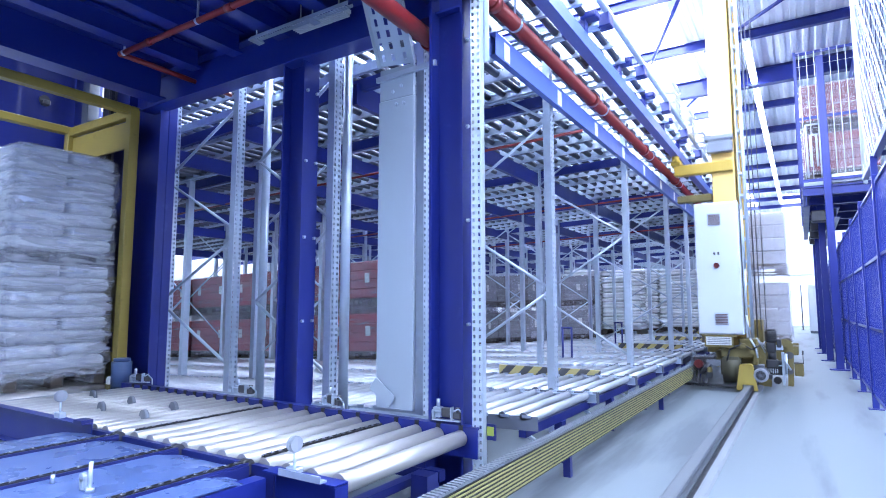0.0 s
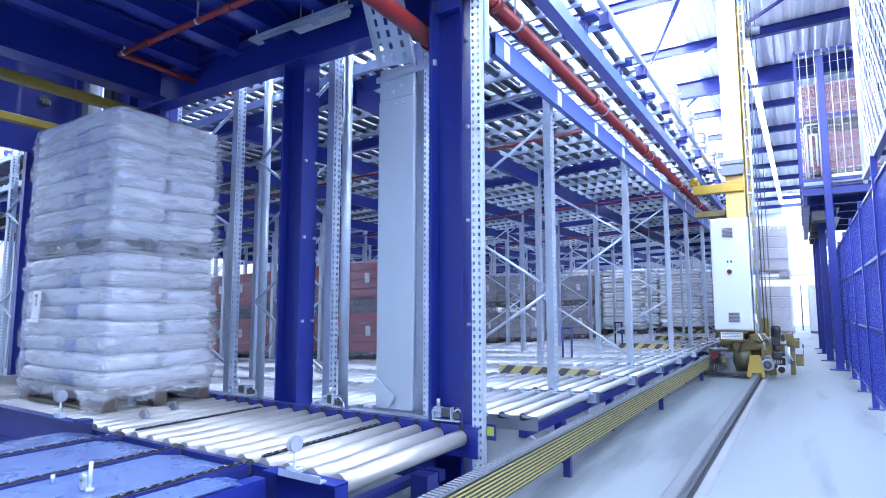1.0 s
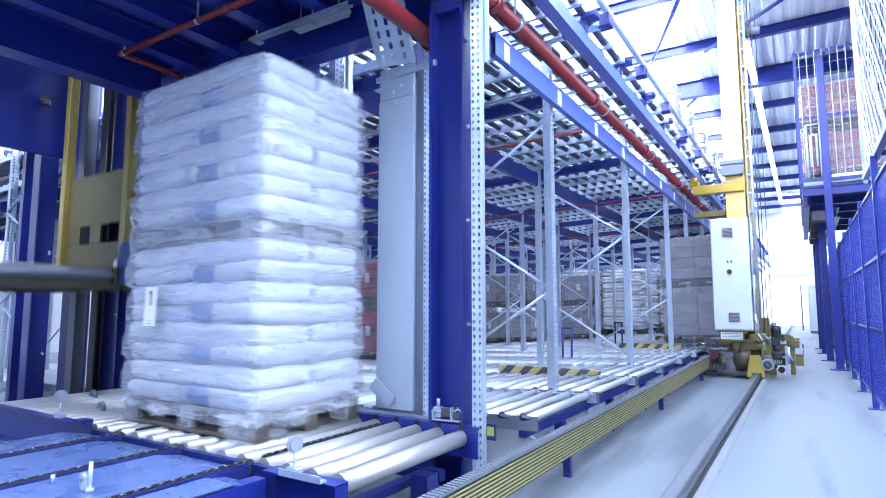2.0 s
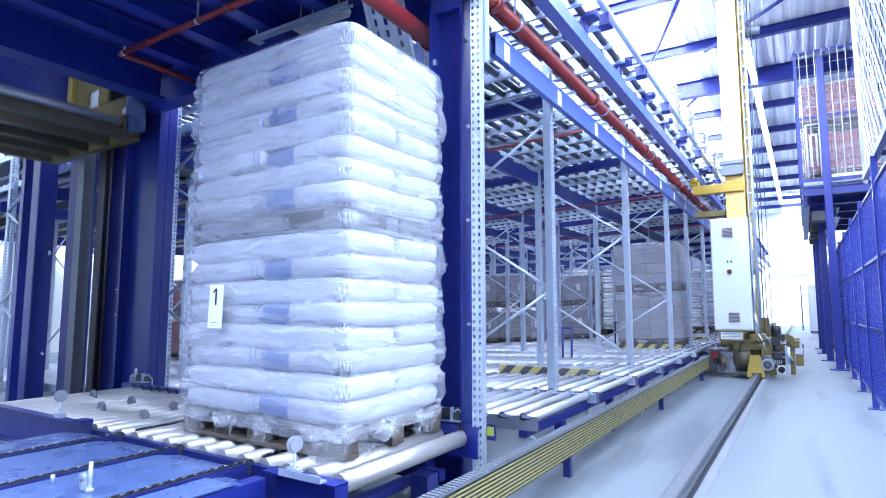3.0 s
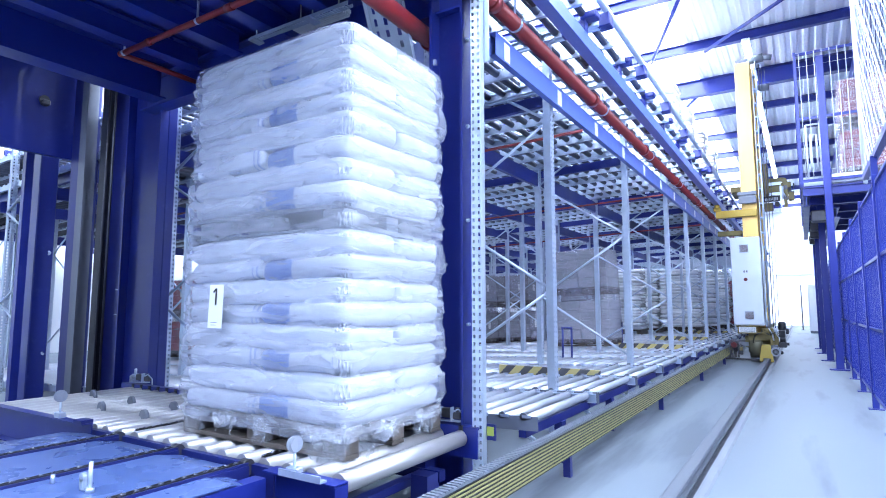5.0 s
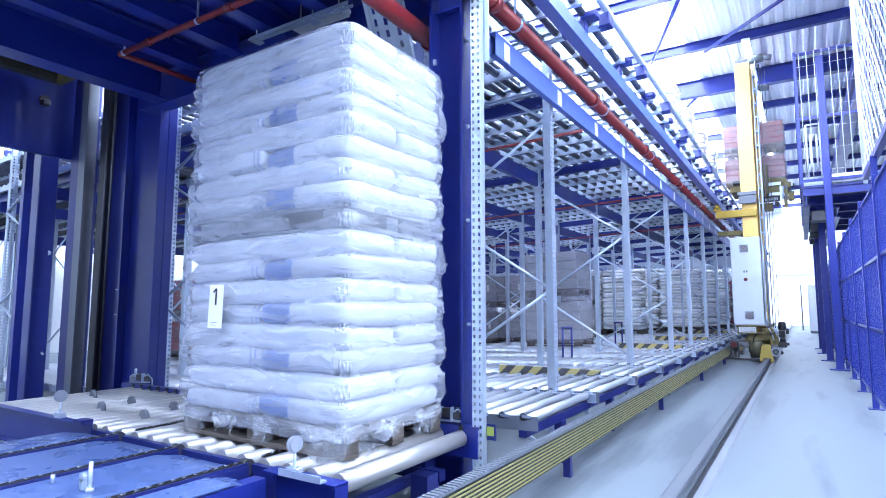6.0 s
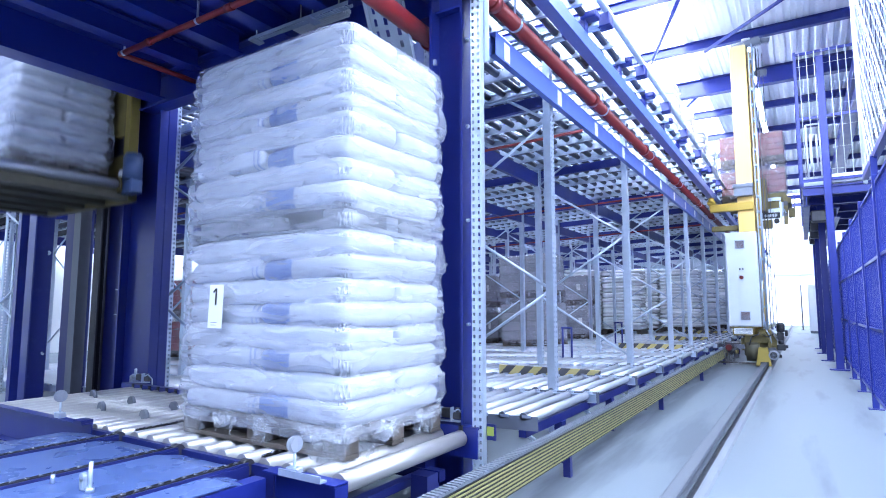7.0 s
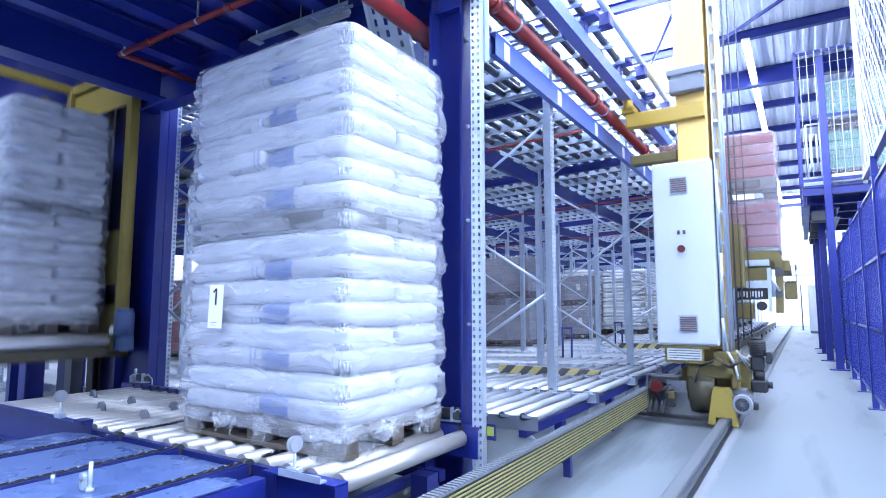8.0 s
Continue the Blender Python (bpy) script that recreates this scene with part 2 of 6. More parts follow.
HAZARD = stripe_material("warning_stripes", (0.50, 0.42, 0.16), (0.07, 0.07, 0.075), 0.21)


# ---- building helpers ----
def box(bm, x0, x1, y0, y1, z0, z1, m=None):
    v = [bm.verts.new((x, y, z)) for z in (z0, z1) for y in (y0, y1) for x in (x0, x1)]
    if m is not None:
        for a in v:
            a.co = m @ a.co
    for f in ((0, 2, 3, 1), (4, 5, 7, 6), (0, 1, 5, 4), (1, 3, 7, 5), (3, 2, 6, 7), (2, 0, 4, 6)):
        bm.faces.new([v[i] for i in f])
    return v


def soft_box(bm, x0, x1, y0, y1, z0, z1, r=0.006, m=None):
    """A box with its edges chamfered."""
    v = box(bm, x0, x1, y0, y1, z0, z1, m)
    es = set()
    for a in v:
        es.update(a.link_edges)
    bmesh.ops.bevel(bm, geom=list(es), offset=r, segments=1, affect="EDGES")


def rod(bm, p, q, r, seg=10, r2=None, caps=True):
    p, q = Vector(p), Vector(q)
    d = (q - p).normalized()
    u = d.cross(Vector((0, 0, 1)) if abs(d.z) < 0.9 else Vector((1, 0, 0))).normalized()
    w = d.cross(u)
    r2 = r if r2 is None else r2
    rings = []
    for c, rad in ((p, r), (q, r2)):
        rings.append([bm.verts.new(c + rad * (math.cos(2 * math.pi * i / seg) * u + math.sin(2 * math.pi * i / seg) * w)) for i in range(seg)])
    for i in range(seg):
        f = bm.faces.new((rings[0][i], rings[0][(i + 1) % seg], rings[1][(i + 1) % seg], rings[1][i]))
        f.smooth = True
    if caps:
        bm.faces.new(rings[0][::-1])
        bm.faces.new(rings[1])


def bar(bm, p, q, w, h):
    """A flat or square bar between two points."""
    p, q = Vector(p), Vector(q)
    d = (q - p)
    ln = d.length
    m = Matrix.Translation(p) @ d.to_track_quat("X", "Z").to_matrix().to_4x4()
    box(bm, 0, ln, -w / 2, w / 2, -h / 2, h / 2, m)


def profile(bm, outline, a, b, axis):
    """Extrudes a closed outline of pairs from a to b along an axis; pairs are the other two axes in order."""
    def at(p, t):
        return {"x": (t, p[0], p[1]), "y": (p[0], t, p[1]), "z": (p[0], p[1], t)}[axis]
    lo = [bm.verts.new(at(p, a)) for p in outline]
    hi = [bm.verts.new(at(p, b)) for p in outline]
    k = len(outline)
    for i in range(k):
        bm.faces.new((lo[i], lo[(i + 1) % k], hi[(i + 1) % k], hi[i]))
    bm.faces.new(lo[::-1])
    bm.faces.new(hi)


def i_beam(bm, a, b, axis, c, z0, z1, w, t=0.014, web=0.009):
    """An I section along x or y, centred on c."""
    h = w / 2
    profile(bm, [(c - h, z0), (c + h, z0), (c + h, z0 + t), (c + web / 2, z0 + t), (c + web / 2, z1 - t), (c + h, z1 - t), (c + h, z1), (c - h, z1), (c - h, z1 - t), (c - web / 2, z1 - t), (c - web / 2, z0 + t), (c - h, z0 + t)], a, b, axis)


def c_beam(bm, a, b, axis, c0, c1, z0, z1, t=0.006):
    """A C section along x or y that opens towards c1."""
    profile(bm, [(c0, z0), (c1, z0), (c1, z0 + t), (c0 + (t if c1 > c0 else -t), z0 + t), (c0 + (t if c1 > c0 else -t), z1 - t), (c1, z1 - t), (c1, z1), (c0, z1)], a, b, axis)


def mesh_of(name, bm):
    bmesh.ops.recalc_face_normals(bm, faces=bm.faces)
    me = bpy.data.meshes.new(name)
    bm.to_mesh(me)
    bm.free()
    return me


def part(name, bm, material, parent=None, label="", m=None):
    me = bm if isinstance(bm, bpy.types.Mesh) else mesh_of(name, bm)
    if not me.materials:
        me.materials.append(material)
    ob = new(name, me)
    if parent:
        ob.parent = parent
    if m is not None:
        ob.matrix_basis = m
    if label:
        ob["label"] = label
    return ob


def thing(name, m, label, category, group=""):
    ob = new(name)
    ob.empty_display_size = 0.1
    ob.matrix_basis = m
    return tagged(ob, label, category, group)


def setting(name, bm, material, label, category):
    return tagged(part(name, bm, material), label, category, kind="structure")


B = bmesh.new


# ---- floor, walls, roof ----
def streaked(m):
    """Darkens a band along the conductor rails in streaky noise patches."""
    n, l = m.node_tree.nodes, m.node_tree.links
    bsdf = n["Principled BSDF"]
    old = bsdf.inputs["Base Color"].links[0].from_socket
    co = n.new("ShaderNodeTexCoord")
    sep = n.new("ShaderNodeSeparateXYZ")
    l.new(co.outputs["Object"], sep.inputs[0])
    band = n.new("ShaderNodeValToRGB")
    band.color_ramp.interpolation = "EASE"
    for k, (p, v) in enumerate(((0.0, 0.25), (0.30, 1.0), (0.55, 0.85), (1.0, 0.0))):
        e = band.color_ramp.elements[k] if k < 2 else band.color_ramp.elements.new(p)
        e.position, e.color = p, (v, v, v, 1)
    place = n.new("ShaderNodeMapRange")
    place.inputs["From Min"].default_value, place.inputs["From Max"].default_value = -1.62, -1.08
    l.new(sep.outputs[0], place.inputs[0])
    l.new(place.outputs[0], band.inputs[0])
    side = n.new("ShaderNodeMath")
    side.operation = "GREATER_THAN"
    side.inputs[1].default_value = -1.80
    l.new(sep.outputs[0], side.inputs[0])
    mp = n.new("ShaderNodeMapping")
    mp.inputs["Scale"].default_value = (5.0, 0.5, 1.0)
    l.new(co.outputs["Object"], mp.inputs[0])
    patch = n.new("ShaderNodeTexNoise")
    patch.inputs["Scale"].default_value, patch.inputs["Detail"].default_value = 1.3, 6
    l.new(mp.outputs[0], patch.inputs["Vector"])
    part_of = n.new("ShaderNodeMapRange")
    part_of.inputs["From Min"].default_value, part_of.inputs["From Max"].default_value = 0.40, 0.56
    l.new(patch.outputs["Fac"], part_of.inputs[0])
    a = n.new("ShaderNodeMath")
    a.operation = "MULTIPLY"
    l.new(band.outputs[0], a.inputs[0])
    l.new(part_of.outputs[0], a.inputs[1])
    b = n.new("ShaderNodeMath")
    b.operation = "MULTIPLY"
    l.new(a.outputs[0], b.inputs[0])
    l.new(side.outputs[0], b.inputs[1])
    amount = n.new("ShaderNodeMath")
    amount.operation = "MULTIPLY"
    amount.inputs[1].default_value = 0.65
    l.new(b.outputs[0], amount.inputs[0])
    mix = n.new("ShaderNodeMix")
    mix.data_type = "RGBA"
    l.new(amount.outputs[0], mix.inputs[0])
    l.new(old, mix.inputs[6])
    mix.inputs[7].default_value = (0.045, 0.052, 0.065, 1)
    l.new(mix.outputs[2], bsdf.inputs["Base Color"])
    return m


def ground():
    bm = B()
    box(bm, -24, 6, -7, 41, -0.2, 0.0)
    setting("floor", bm, streaked(CONCRETE), "pale grey sealed concrete floor with tyre-worn streaks and darker patches by the conductor rails", "floor")


def walls():
    for name, b in (("wall_north", (-24.2, 6.2, 40.0, 40.2, 0, ROOF)), ("wall_south", (-24.2, 6.2, -7.2, -7.0, 0, ROOF)), ("wall_east", (5.9, 6.1, -7, 40, 0, 2.7)), ("wall_west", (-15.7, -15.5, -7, 40, 0, ROOF))):
        bm = B()
        box(bm, *b[:4], b[4] - 0.1, b[5] + 0.2)
        if name == "wall_east":
            box(bm, 5.9, 6.1, -7, 40, 6.1, ROOF + 0.2)
            box(bm, 5.9, 6.1, -7, -1.6, 2.9, 6.1)
            box(bm, 5.9, 6.1, 7.6, 40, 2.9, 6.1)
        if name == "wall_north":
            box(bm, -24, 6, 39.9, 40.0, 3.05, 3.2)
            for k in range(13):
                box(bm, -20 + 2 * k, -19.97 + 2 * k, 39.98, 40.0, 0.05, ROOF)
        setting(name, bm, WALL if name in ("wall_north", "wall_west") else WALL_GREY, "insulated panel wall of the hall", "wall")


def corrugated(x0, x1, y0, y1):
    bm = B()
    pitch, h = 0.22, 0.04
    pts, x = [], x0
    while x < x1:
        for dx, dz in ((0, 0), (0.08, 0), (0.11, h), (0.19, h)):
            if x + dx < x1:
                pts.append((x + dx, ROOF + dz))
        x += pitch
    pts.append((x1, ROOF))
    lo = [bm.verts.new((a, y0, b)) for a, b in pts]
    hi = [bm.verts.new((a, y1, b)) for a, b in pts]
    for i in range(len(pts) - 1):
        bm.faces.new((lo[i], lo[i + 1], hi[i + 1], hi[i]))
    box(bm, x0, x1, y0, y1, ROOF + 0.06, ROOF + 0.14)
    return bm


def roof():
    for i, (x0, x1, y0, y1) in enumerate(((-1.9, 6, 10.5, 33.5), (2.6, 6, 33.5, 40), (-1.9, -0.8, 33.5, 40), (-13.0, -9.0, -7, 40), (-15.5, -13.0, -7, 0), (-15.5, -13.0, 30, 40), (-9.0, -1.9, 0.4, 3.3), (-9.0, -1.9, -7, -6.0), (-9.0, -4.4, -6.0, 0.4), (-9.0, -1.9, 38, 40), (5.4, 6, -7, 10.5), (-1.9, 5.4, -7, -3.0), (-1.9, -1.6, -3, 10.5))):
        setting("ceiling_%d" % (i + 1), corrugated(x0, x1, y0, y1), ROOFING, "pale corrugated steel roof sheets", "roof")
    # the last three are added panels that go with the fill lamps
    for i, (x0, x1, y0, y1) in enumerate(((-1.6, 5.4, -3.0, 10.5), (-9.0, -1.9, 3.3, 38.0), (-4.4, -1.9, -6.0, 0.4), (-0.8, 2.6, 33.5, 40), (-15.3, -13.0, 0, 30))):
        bm = B()
        n = max(1, round((y1 - y0) / 1.3))
        for k in range(n):
            a, b = y0 + (y1 - y0) * k / n, y0 + (y1 - y0) * (k + 1) / n - 0.03
            box(bm, x0, x1, a, b, ROOF + 0.06, ROOF + 0.08)
        setting("window_%d" % (i + 1), bm, GLAZING, "bright translucent roof panels, partly skylights and partly added fill light", "skylight")
    bm = B()
    for k in range(6):
        box(bm, 5.98, 6.0, -1.6 + k * 1.533, -0.1 + k * 1.533, 2.9, 6.1)
    setting("window_6", bm, GLAZING, "bright high windows in the side wall", "window")
    for i, y in enumerate((10.4, 12.9, 15.2, 17.8, 20.4, 23.0, 25.7, 28.4, 31.1, 33.8, 36.5)):
        bm = B()
        heavy = i == 2
        i_beam(bm, -10, 5.9, "x", y, ROOF - (0.42 if heavy else 0.2), ROOF - 0.01, 0.2 if heavy else 0.12)
        setting("beam_%d" % (i + 1), bm, BLUE, "blue steel roof beam under the sheets", "beam")
    for i, (p, q) in enumerate((((-1.5, 12.9, 6.55), (0.9, 10.4, 6.55)), ((-2.6, 12.9, 6.55), (-1.6, 10.4, 6.55)), ((-4.6, 20.4, 6.55), (-1.8, 15.2, 6.55)))):
        bm = B()
        rod(bm, p, q, 0.035, 8)
        setting("brace_%d" % (i + 1), bm, BLUE, "blue diagonal roof brace", "brace")
    bm = B()
    c_beam(bm, 10.4, 39.9, "y", 1.15, 1.5, ROOF - 0.75, ROOF - 0.42, 0.02)
    bar(bm, (1.3, 10.5, 6.4), (1.3, 15.2, 5.9), 0.14, 0.2)
    bar(bm, (1.3, 15.2, 5.9), (1.3, 20.4, 6.4), 0.14, 0.2)
    setting("beam_12", bm, BLUE, "blue lattice girder along the hall", "beam")


def tube_lights():
    for i in range(7):
        y = 12.7 + 3.0 * i
        t = thing("ceiling_light", pose(-0.72, y, 6.5), "long white fluorescent light hanging under the roof", "lamp", "lights over the aisle")
        bm = B()
        soft_box(bm, -0.08, 0.08, 0, 2.8, 0.0, 0.06, 0.01)
        for k in (0.3, 2.5):
            rod(bm, (0, k, 0.06), (0, k, 0.29), 0.004, 6)
        part("housing", bm, WHITE, t)
        bm = B()
        rod(bm, (-0.035, 0.05, -0.02), (-0.035, 2.75, -0.02), 0.02, 8)
        rod(bm, (0.035, 0.05, -0.02), (0.035, 2.75, -0.02), 0.02, 8)
        part("tube", bm, TUBE, t)


def aisle_rail():
    bm = B()
    prof = [(-0.035, 0), (0.035, 0), (0.035, 0.010), (0.012, 0.022), (0.010, 0.05), (0.036, 0.056), (0.036, 0.085), (0.028, 0.09), (-0.028, 0.09), (-0.036, 0.085), (-0.036, 0.056), (-0.010, 0.05), (-0.012, 0.022), (-0.035, 0.010)]
    profile(bm, [(-0.67 + a, b + 0.007) for a, b in prof], -3.0, 39.0, "y")
    t = tagged(part("floor_rail", bm, RAILHEAD), "worn steel crane rail bolted to the floor", "rail")
    for k in (0, 1):
        bm = B()
        lip = ((-0.775, 0), (-0.735, 0), (-0.740, 0.018), (-0.765, 0.014)) if k == 0 else ((-0.600, 0), (-0.535, 0), (-0.550, 0.014), (-0.596, 0.020))
        profile(bm, lip, -3.0, 39.0, "y")
        part("grout_lip", bm, GROUT, t, "pale cement lip")
    bm = B()
    box(bm, -0.735, -0.60, -3.0, 39.0, 0.0, 0.006)
    part("rail_groove", bm, MACHINE, t, "dark groove strip beside the rail")


def bus_bar():
    """Conductor rails on short legs beside the rack: yellow strips under a grey toothed cover."""
    t = thing("conductor_rail", pose(-1.33, 0, 0), "yellow conductor rails with grey toothed cover along the rack", "rail")
    for k in range(8):
        bm = B()
        z = 0.150 + 0.0195 * k
        profile(bm, [(0.0, z), (0.006, z + 0.001), (0.006, z + 0.0065), (0.0, z + 0.0075)], 0.8, 36.0, "y")
        part("strip", bm, OLIVE, t)
    bm = B()
    box(bm, -0.012, 0.0, 0.8, 36.0, 0.14, 0.305)
    part("backing", bm, BLACK, t)
    bm = B()
    box(bm, -0.055, 0.012, 0.8, 36.0, 0.312, 0.322)
    for k in range(1000):
        y = 0.8 + 0.032 * k
        box(bm, -0.045, 0.014, y, y + 0.015, 0.322, 0.330)
    part("cover", bm, GREY, t, "grey toothed cover strip")
    leg = B()
    box(leg, -0.06, -0.012, -0.02, 0.02, 0.0, 0.29)
    me = mesh_of("leg", leg)
    for k in range(12):
        part("leg", me, DEEP, t, m=pose(0, 3.7 + 2.9 * k, 0))


# ---- pallet rack with roller lanes ----
LANE_DROP = 0.038


def lane_z(x):
    return 0.41 + LANE_DROP * (x + 1.5)


ROWS = [4.65, 7.20, 9.75, 11.60, 13.70, 15.80, 17.9, 20.0, 22.1, 24.2, 26.3, 28.4, 30.5, 32.6]
POSTS = [-1.83, -3.00, -4.40, -5.60, -7.00, -8.20, -9.60, -10.8, -12.2, -13.4]


def upright_mesh(h, holes, w=0.085, d=0.065):
    """An open steel upright; near ones have their two rows of slots cut through the face."""
    bm = B()
    t = 0.004
    for s in (-1, 1):
        x = s * w / 2
        box(bm, min(x, x - s * t), max(x, x - s * t), -d / 2 + t, d / 2, 0, h)
        box(bm, min(x, x - s * w * 0.25), max(x, x - s * w * 0.25), d / 2 - t, d / 2, 0, h)
    if holes:
        for a, b in ((-w / 2, -w * 0.38), (-w * 0.17, w * 0.17), (w * 0.38, w / 2)):
            box(bm, a, b, -d / 2, -d / 2 + t, 0, h)
        z = 0.02
        while z < h - 0.04:
            for a, b in ((-w * 0.38, -w * 0.17), (w * 0.17, w * 0.38)):
                box(bm, a, b, -d / 2 + 0.0005, -d / 2 + t, z, z + 0.022)
            z += 0.042
    else:
        box(bm, -w / 2, w / 2, -d / 2, -d / 2 + t, 0, h)
    box(bm, -w / 2 - 0.02, w / 2 + 0.02, -d / 2 - 0.02, d / 2 + 0.02, 0.0, 0.008)
    return mesh_of("upright", bm)


def brace_mesh(dx, dz):
    bm = B()
    rod(bm, (0, 0, 0), (math.hypot(dx, dz), 0, 0), 0.0135, 8)
    return mesh_of("brace", bm)


def rack_frames():
    top = 3.55
    plain, slotted = upright_mesh(top, False), upright_mesh(top, True)
    tall = upright_mesh(5.6, False)
    short = brace_mesh(1.17, 0.75)
    for r, y in enumerate(ROWS):
        t = thing("rack_frame", pose(0, y, 0), "galvanised rack frame with diagonal braces, holding roller lanes", "rack frame", "frames of the pallet rack")
        posts = POSTS if r < 9 else POSTS[:6]
        for i, x in enumerate(posts):
            part("upright", slotted if (r < 3 and i < 2) else plain, ZINC, t, m=pose(x, 0, 0, 0, 0, 90))
        for i in range(0, len(posts) - 1, 2):
            z, up = 0.50, r % 2 == 0
            while z < 3.1:
                a = math.degrees(math.atan2(0.75, 1.17))
                m = pose(posts[i + 1], 0.012, z, 0, -a, 0) if up else pose(posts[i + 1], 0.012, z + 0.75, 0, a, 0)
                part("brace", short, ZINC, t, m=m)
                z, up = z + 0.75, not up
    # the frames beside the transfer conveyor
    edge = thing("rack_frame", pose(0, 3.2, 0), "galvanised slotted rack frame beside the transfer conveyor", "rack frame", "frames of the pallet rack")
    for x, y, a in ((-4.15, 0.0, 90), (-3.03, 0.02, 90), (-5.3, 0.12, 90), (-2.26, 0.12, 90), (-7.62, 0.35, 90), (-8.9, 0.1, 90)):
        part("upright", slotted, ZINC, edge, m=pose(x, y, 0, 0, 0, a))
    for x, y in ((-3.92, 0.12), (-2.86, -0.02)):
        bm = B()
        rod(bm, (0, 0, 0), (0, 0, 3.4), 0.036, 14)
        box(bm, -0.09, 0.09, -0.09, 0.09, 0, 0.01)
        part("round_post", bm, ZINC, edge, "round steel post", m=pose(x, y, 0))
    for x0, x1 in ((-5.3, -4.15), (-3.92, -3.03), (-8.9, -7.62)):
        dx = x1 - x0
        z, up = 0.55, False
        while z < 2.9:
            a = math.degrees(math.atan2(0.6, dx))
            part("brace", brace_mesh(dx, 0.6), ZINC, edge, m=pose(x0, 0.05, z, 0, -a, 0) if up else pose(x0, 0.05, z + 0.6, 0, a, 0))
            z, up = z + 0.6, not up
    front = thing("rack_frame", pose(-1.60, 2.93, 0), "slotted galvanised upright at the conveyor's end", "rack frame", "frames of the pallet rack")
    part("upright", upright_mesh(5.2, True, 0.06, 0.09), ZINC, front, m=pose(0, 0, 0, 0, 0, 14))
    bm = B()
    soft_box(bm, -0.09, 0.09, -0.09, 0.09, 0, 0.014, 0.003)
    part("base_plate", bm, ZINC, front)
    bm = B()
    box(bm, -0.05, 0.05, 0.055, 0.062, 2.6, 3.1)
    part("splice_plate", bm, ZINC, front)


def rack_beams():
    # long blue beams along the aisle, at the front and inside, at each level
    for x, z0, h, mat, label in ((-1.74, 2.85, 0.17, PLATE, "light blue front beam of the rack with white labels"), (-3.0, 2.74, 0.18, BLUE, "blue rack beam"), (-4.4, 2.68, 0.16, BLUE, "blue rack beam"),
                          (-5.6, 2.62, 0.16, BLUE, "blue rack beam"), (-7.0, 2.56, 0.16, BLUE, "blue rack beam"), (-8.2, 2.5, 0.16, BLUE, "blue rack beam"), (-9.6, 2.44, 0.16, BLUE, "blue rack beam"), (-12.2, 2.3, 0.16, BLUE, "blue rack beam"),
                          (-3.0, 3.44, 0.15, BLUE, "blue upper rack beam"), (-4.4, 3.38, 0.15, BLUE, "blue upper rack beam"), (-7.0, 3.28, 0.15, BLUE, "blue upper rack beam"), (-9.6, 3.2, 0.15, BLUE, "blue upper rack beam")):
        t = thing("rack_beam", pose(0, 0, 0), label, "beam", "beams of the pallet rack")
        bm = B()
        c_beam(bm, 3.42, 34.0, "y", x + 0.02, x - 0.03, z0, z0 + h, 0.005)
        box(bm, x - 0.03, x - 0.026, 3.42, 34.0, z0 + 0.01, z0 + h - 0.01)
        part("beam", bm, mat, t)
        if x == -1.74:
            tag = B()
            box(tag, 0, 0.003, 0, 0.09, 0, 0.13)
            me = mesh_of("label_plate", tag)
            for k in range(22):
                part("label_plate", me, PAPER, t, "white label", m=pose(x + 0.021, 3.55 + 1.05 * k, z0 + 0.01))
    # blue beams across, under the second level, at each frame
    for y in ROWS[:9] + [3.42]:
        t = thing("cross_beam", pose(0, y, 0), "blue cross beam under the upper roller lanes", "beam", "cross beams of the rack")
        bm = B()
        m = pose(-1.86, 0, 2.96, 0, -math.degrees(math.atan(LANE_DROP)), 0)
        box(bm, -13, 0.0, 0.05, 0.10, -0.05, 0.05, m)
        part("beam", bm, BLUE, t)


def lane_mesh(length, level):
    """Side rails with their bearing clips, and rollers, of a lane that drops away from the aisle; x runs from 0 to -length."""
    rail = B()
    c_beam(rail, -length, 0, "x", 0, 0.035, -0.07, 0.0, 0.004)
    k = 0.06
    while k < length:
        box(rail, -k - 0.03, -k + 0.03, -0.006, 0.006, 0.0, 0.018)
        k += 0.15
    return mesh_of("side_rail", rail)


def roller_mesh(ln, r=0.032, seg=8):
    bm = B()
    rod(bm, (0, 0, 0), (0, ln, 0), r, seg)
    rod(bm, (0, -0.012, 0), (0, ln + 0.012, 0), r * 0.4, 6)
    return mesh_of("roller", bm)


def many_rollers(ln, length, start, step=0.15, r=0.032, seg=8):
    bm = B()
    x = start
    while x < length:
        rod(bm, (-x, 0, 0), (-x, ln, 0), r, seg)
        x += step
    return mesh_of("rollers", bm)


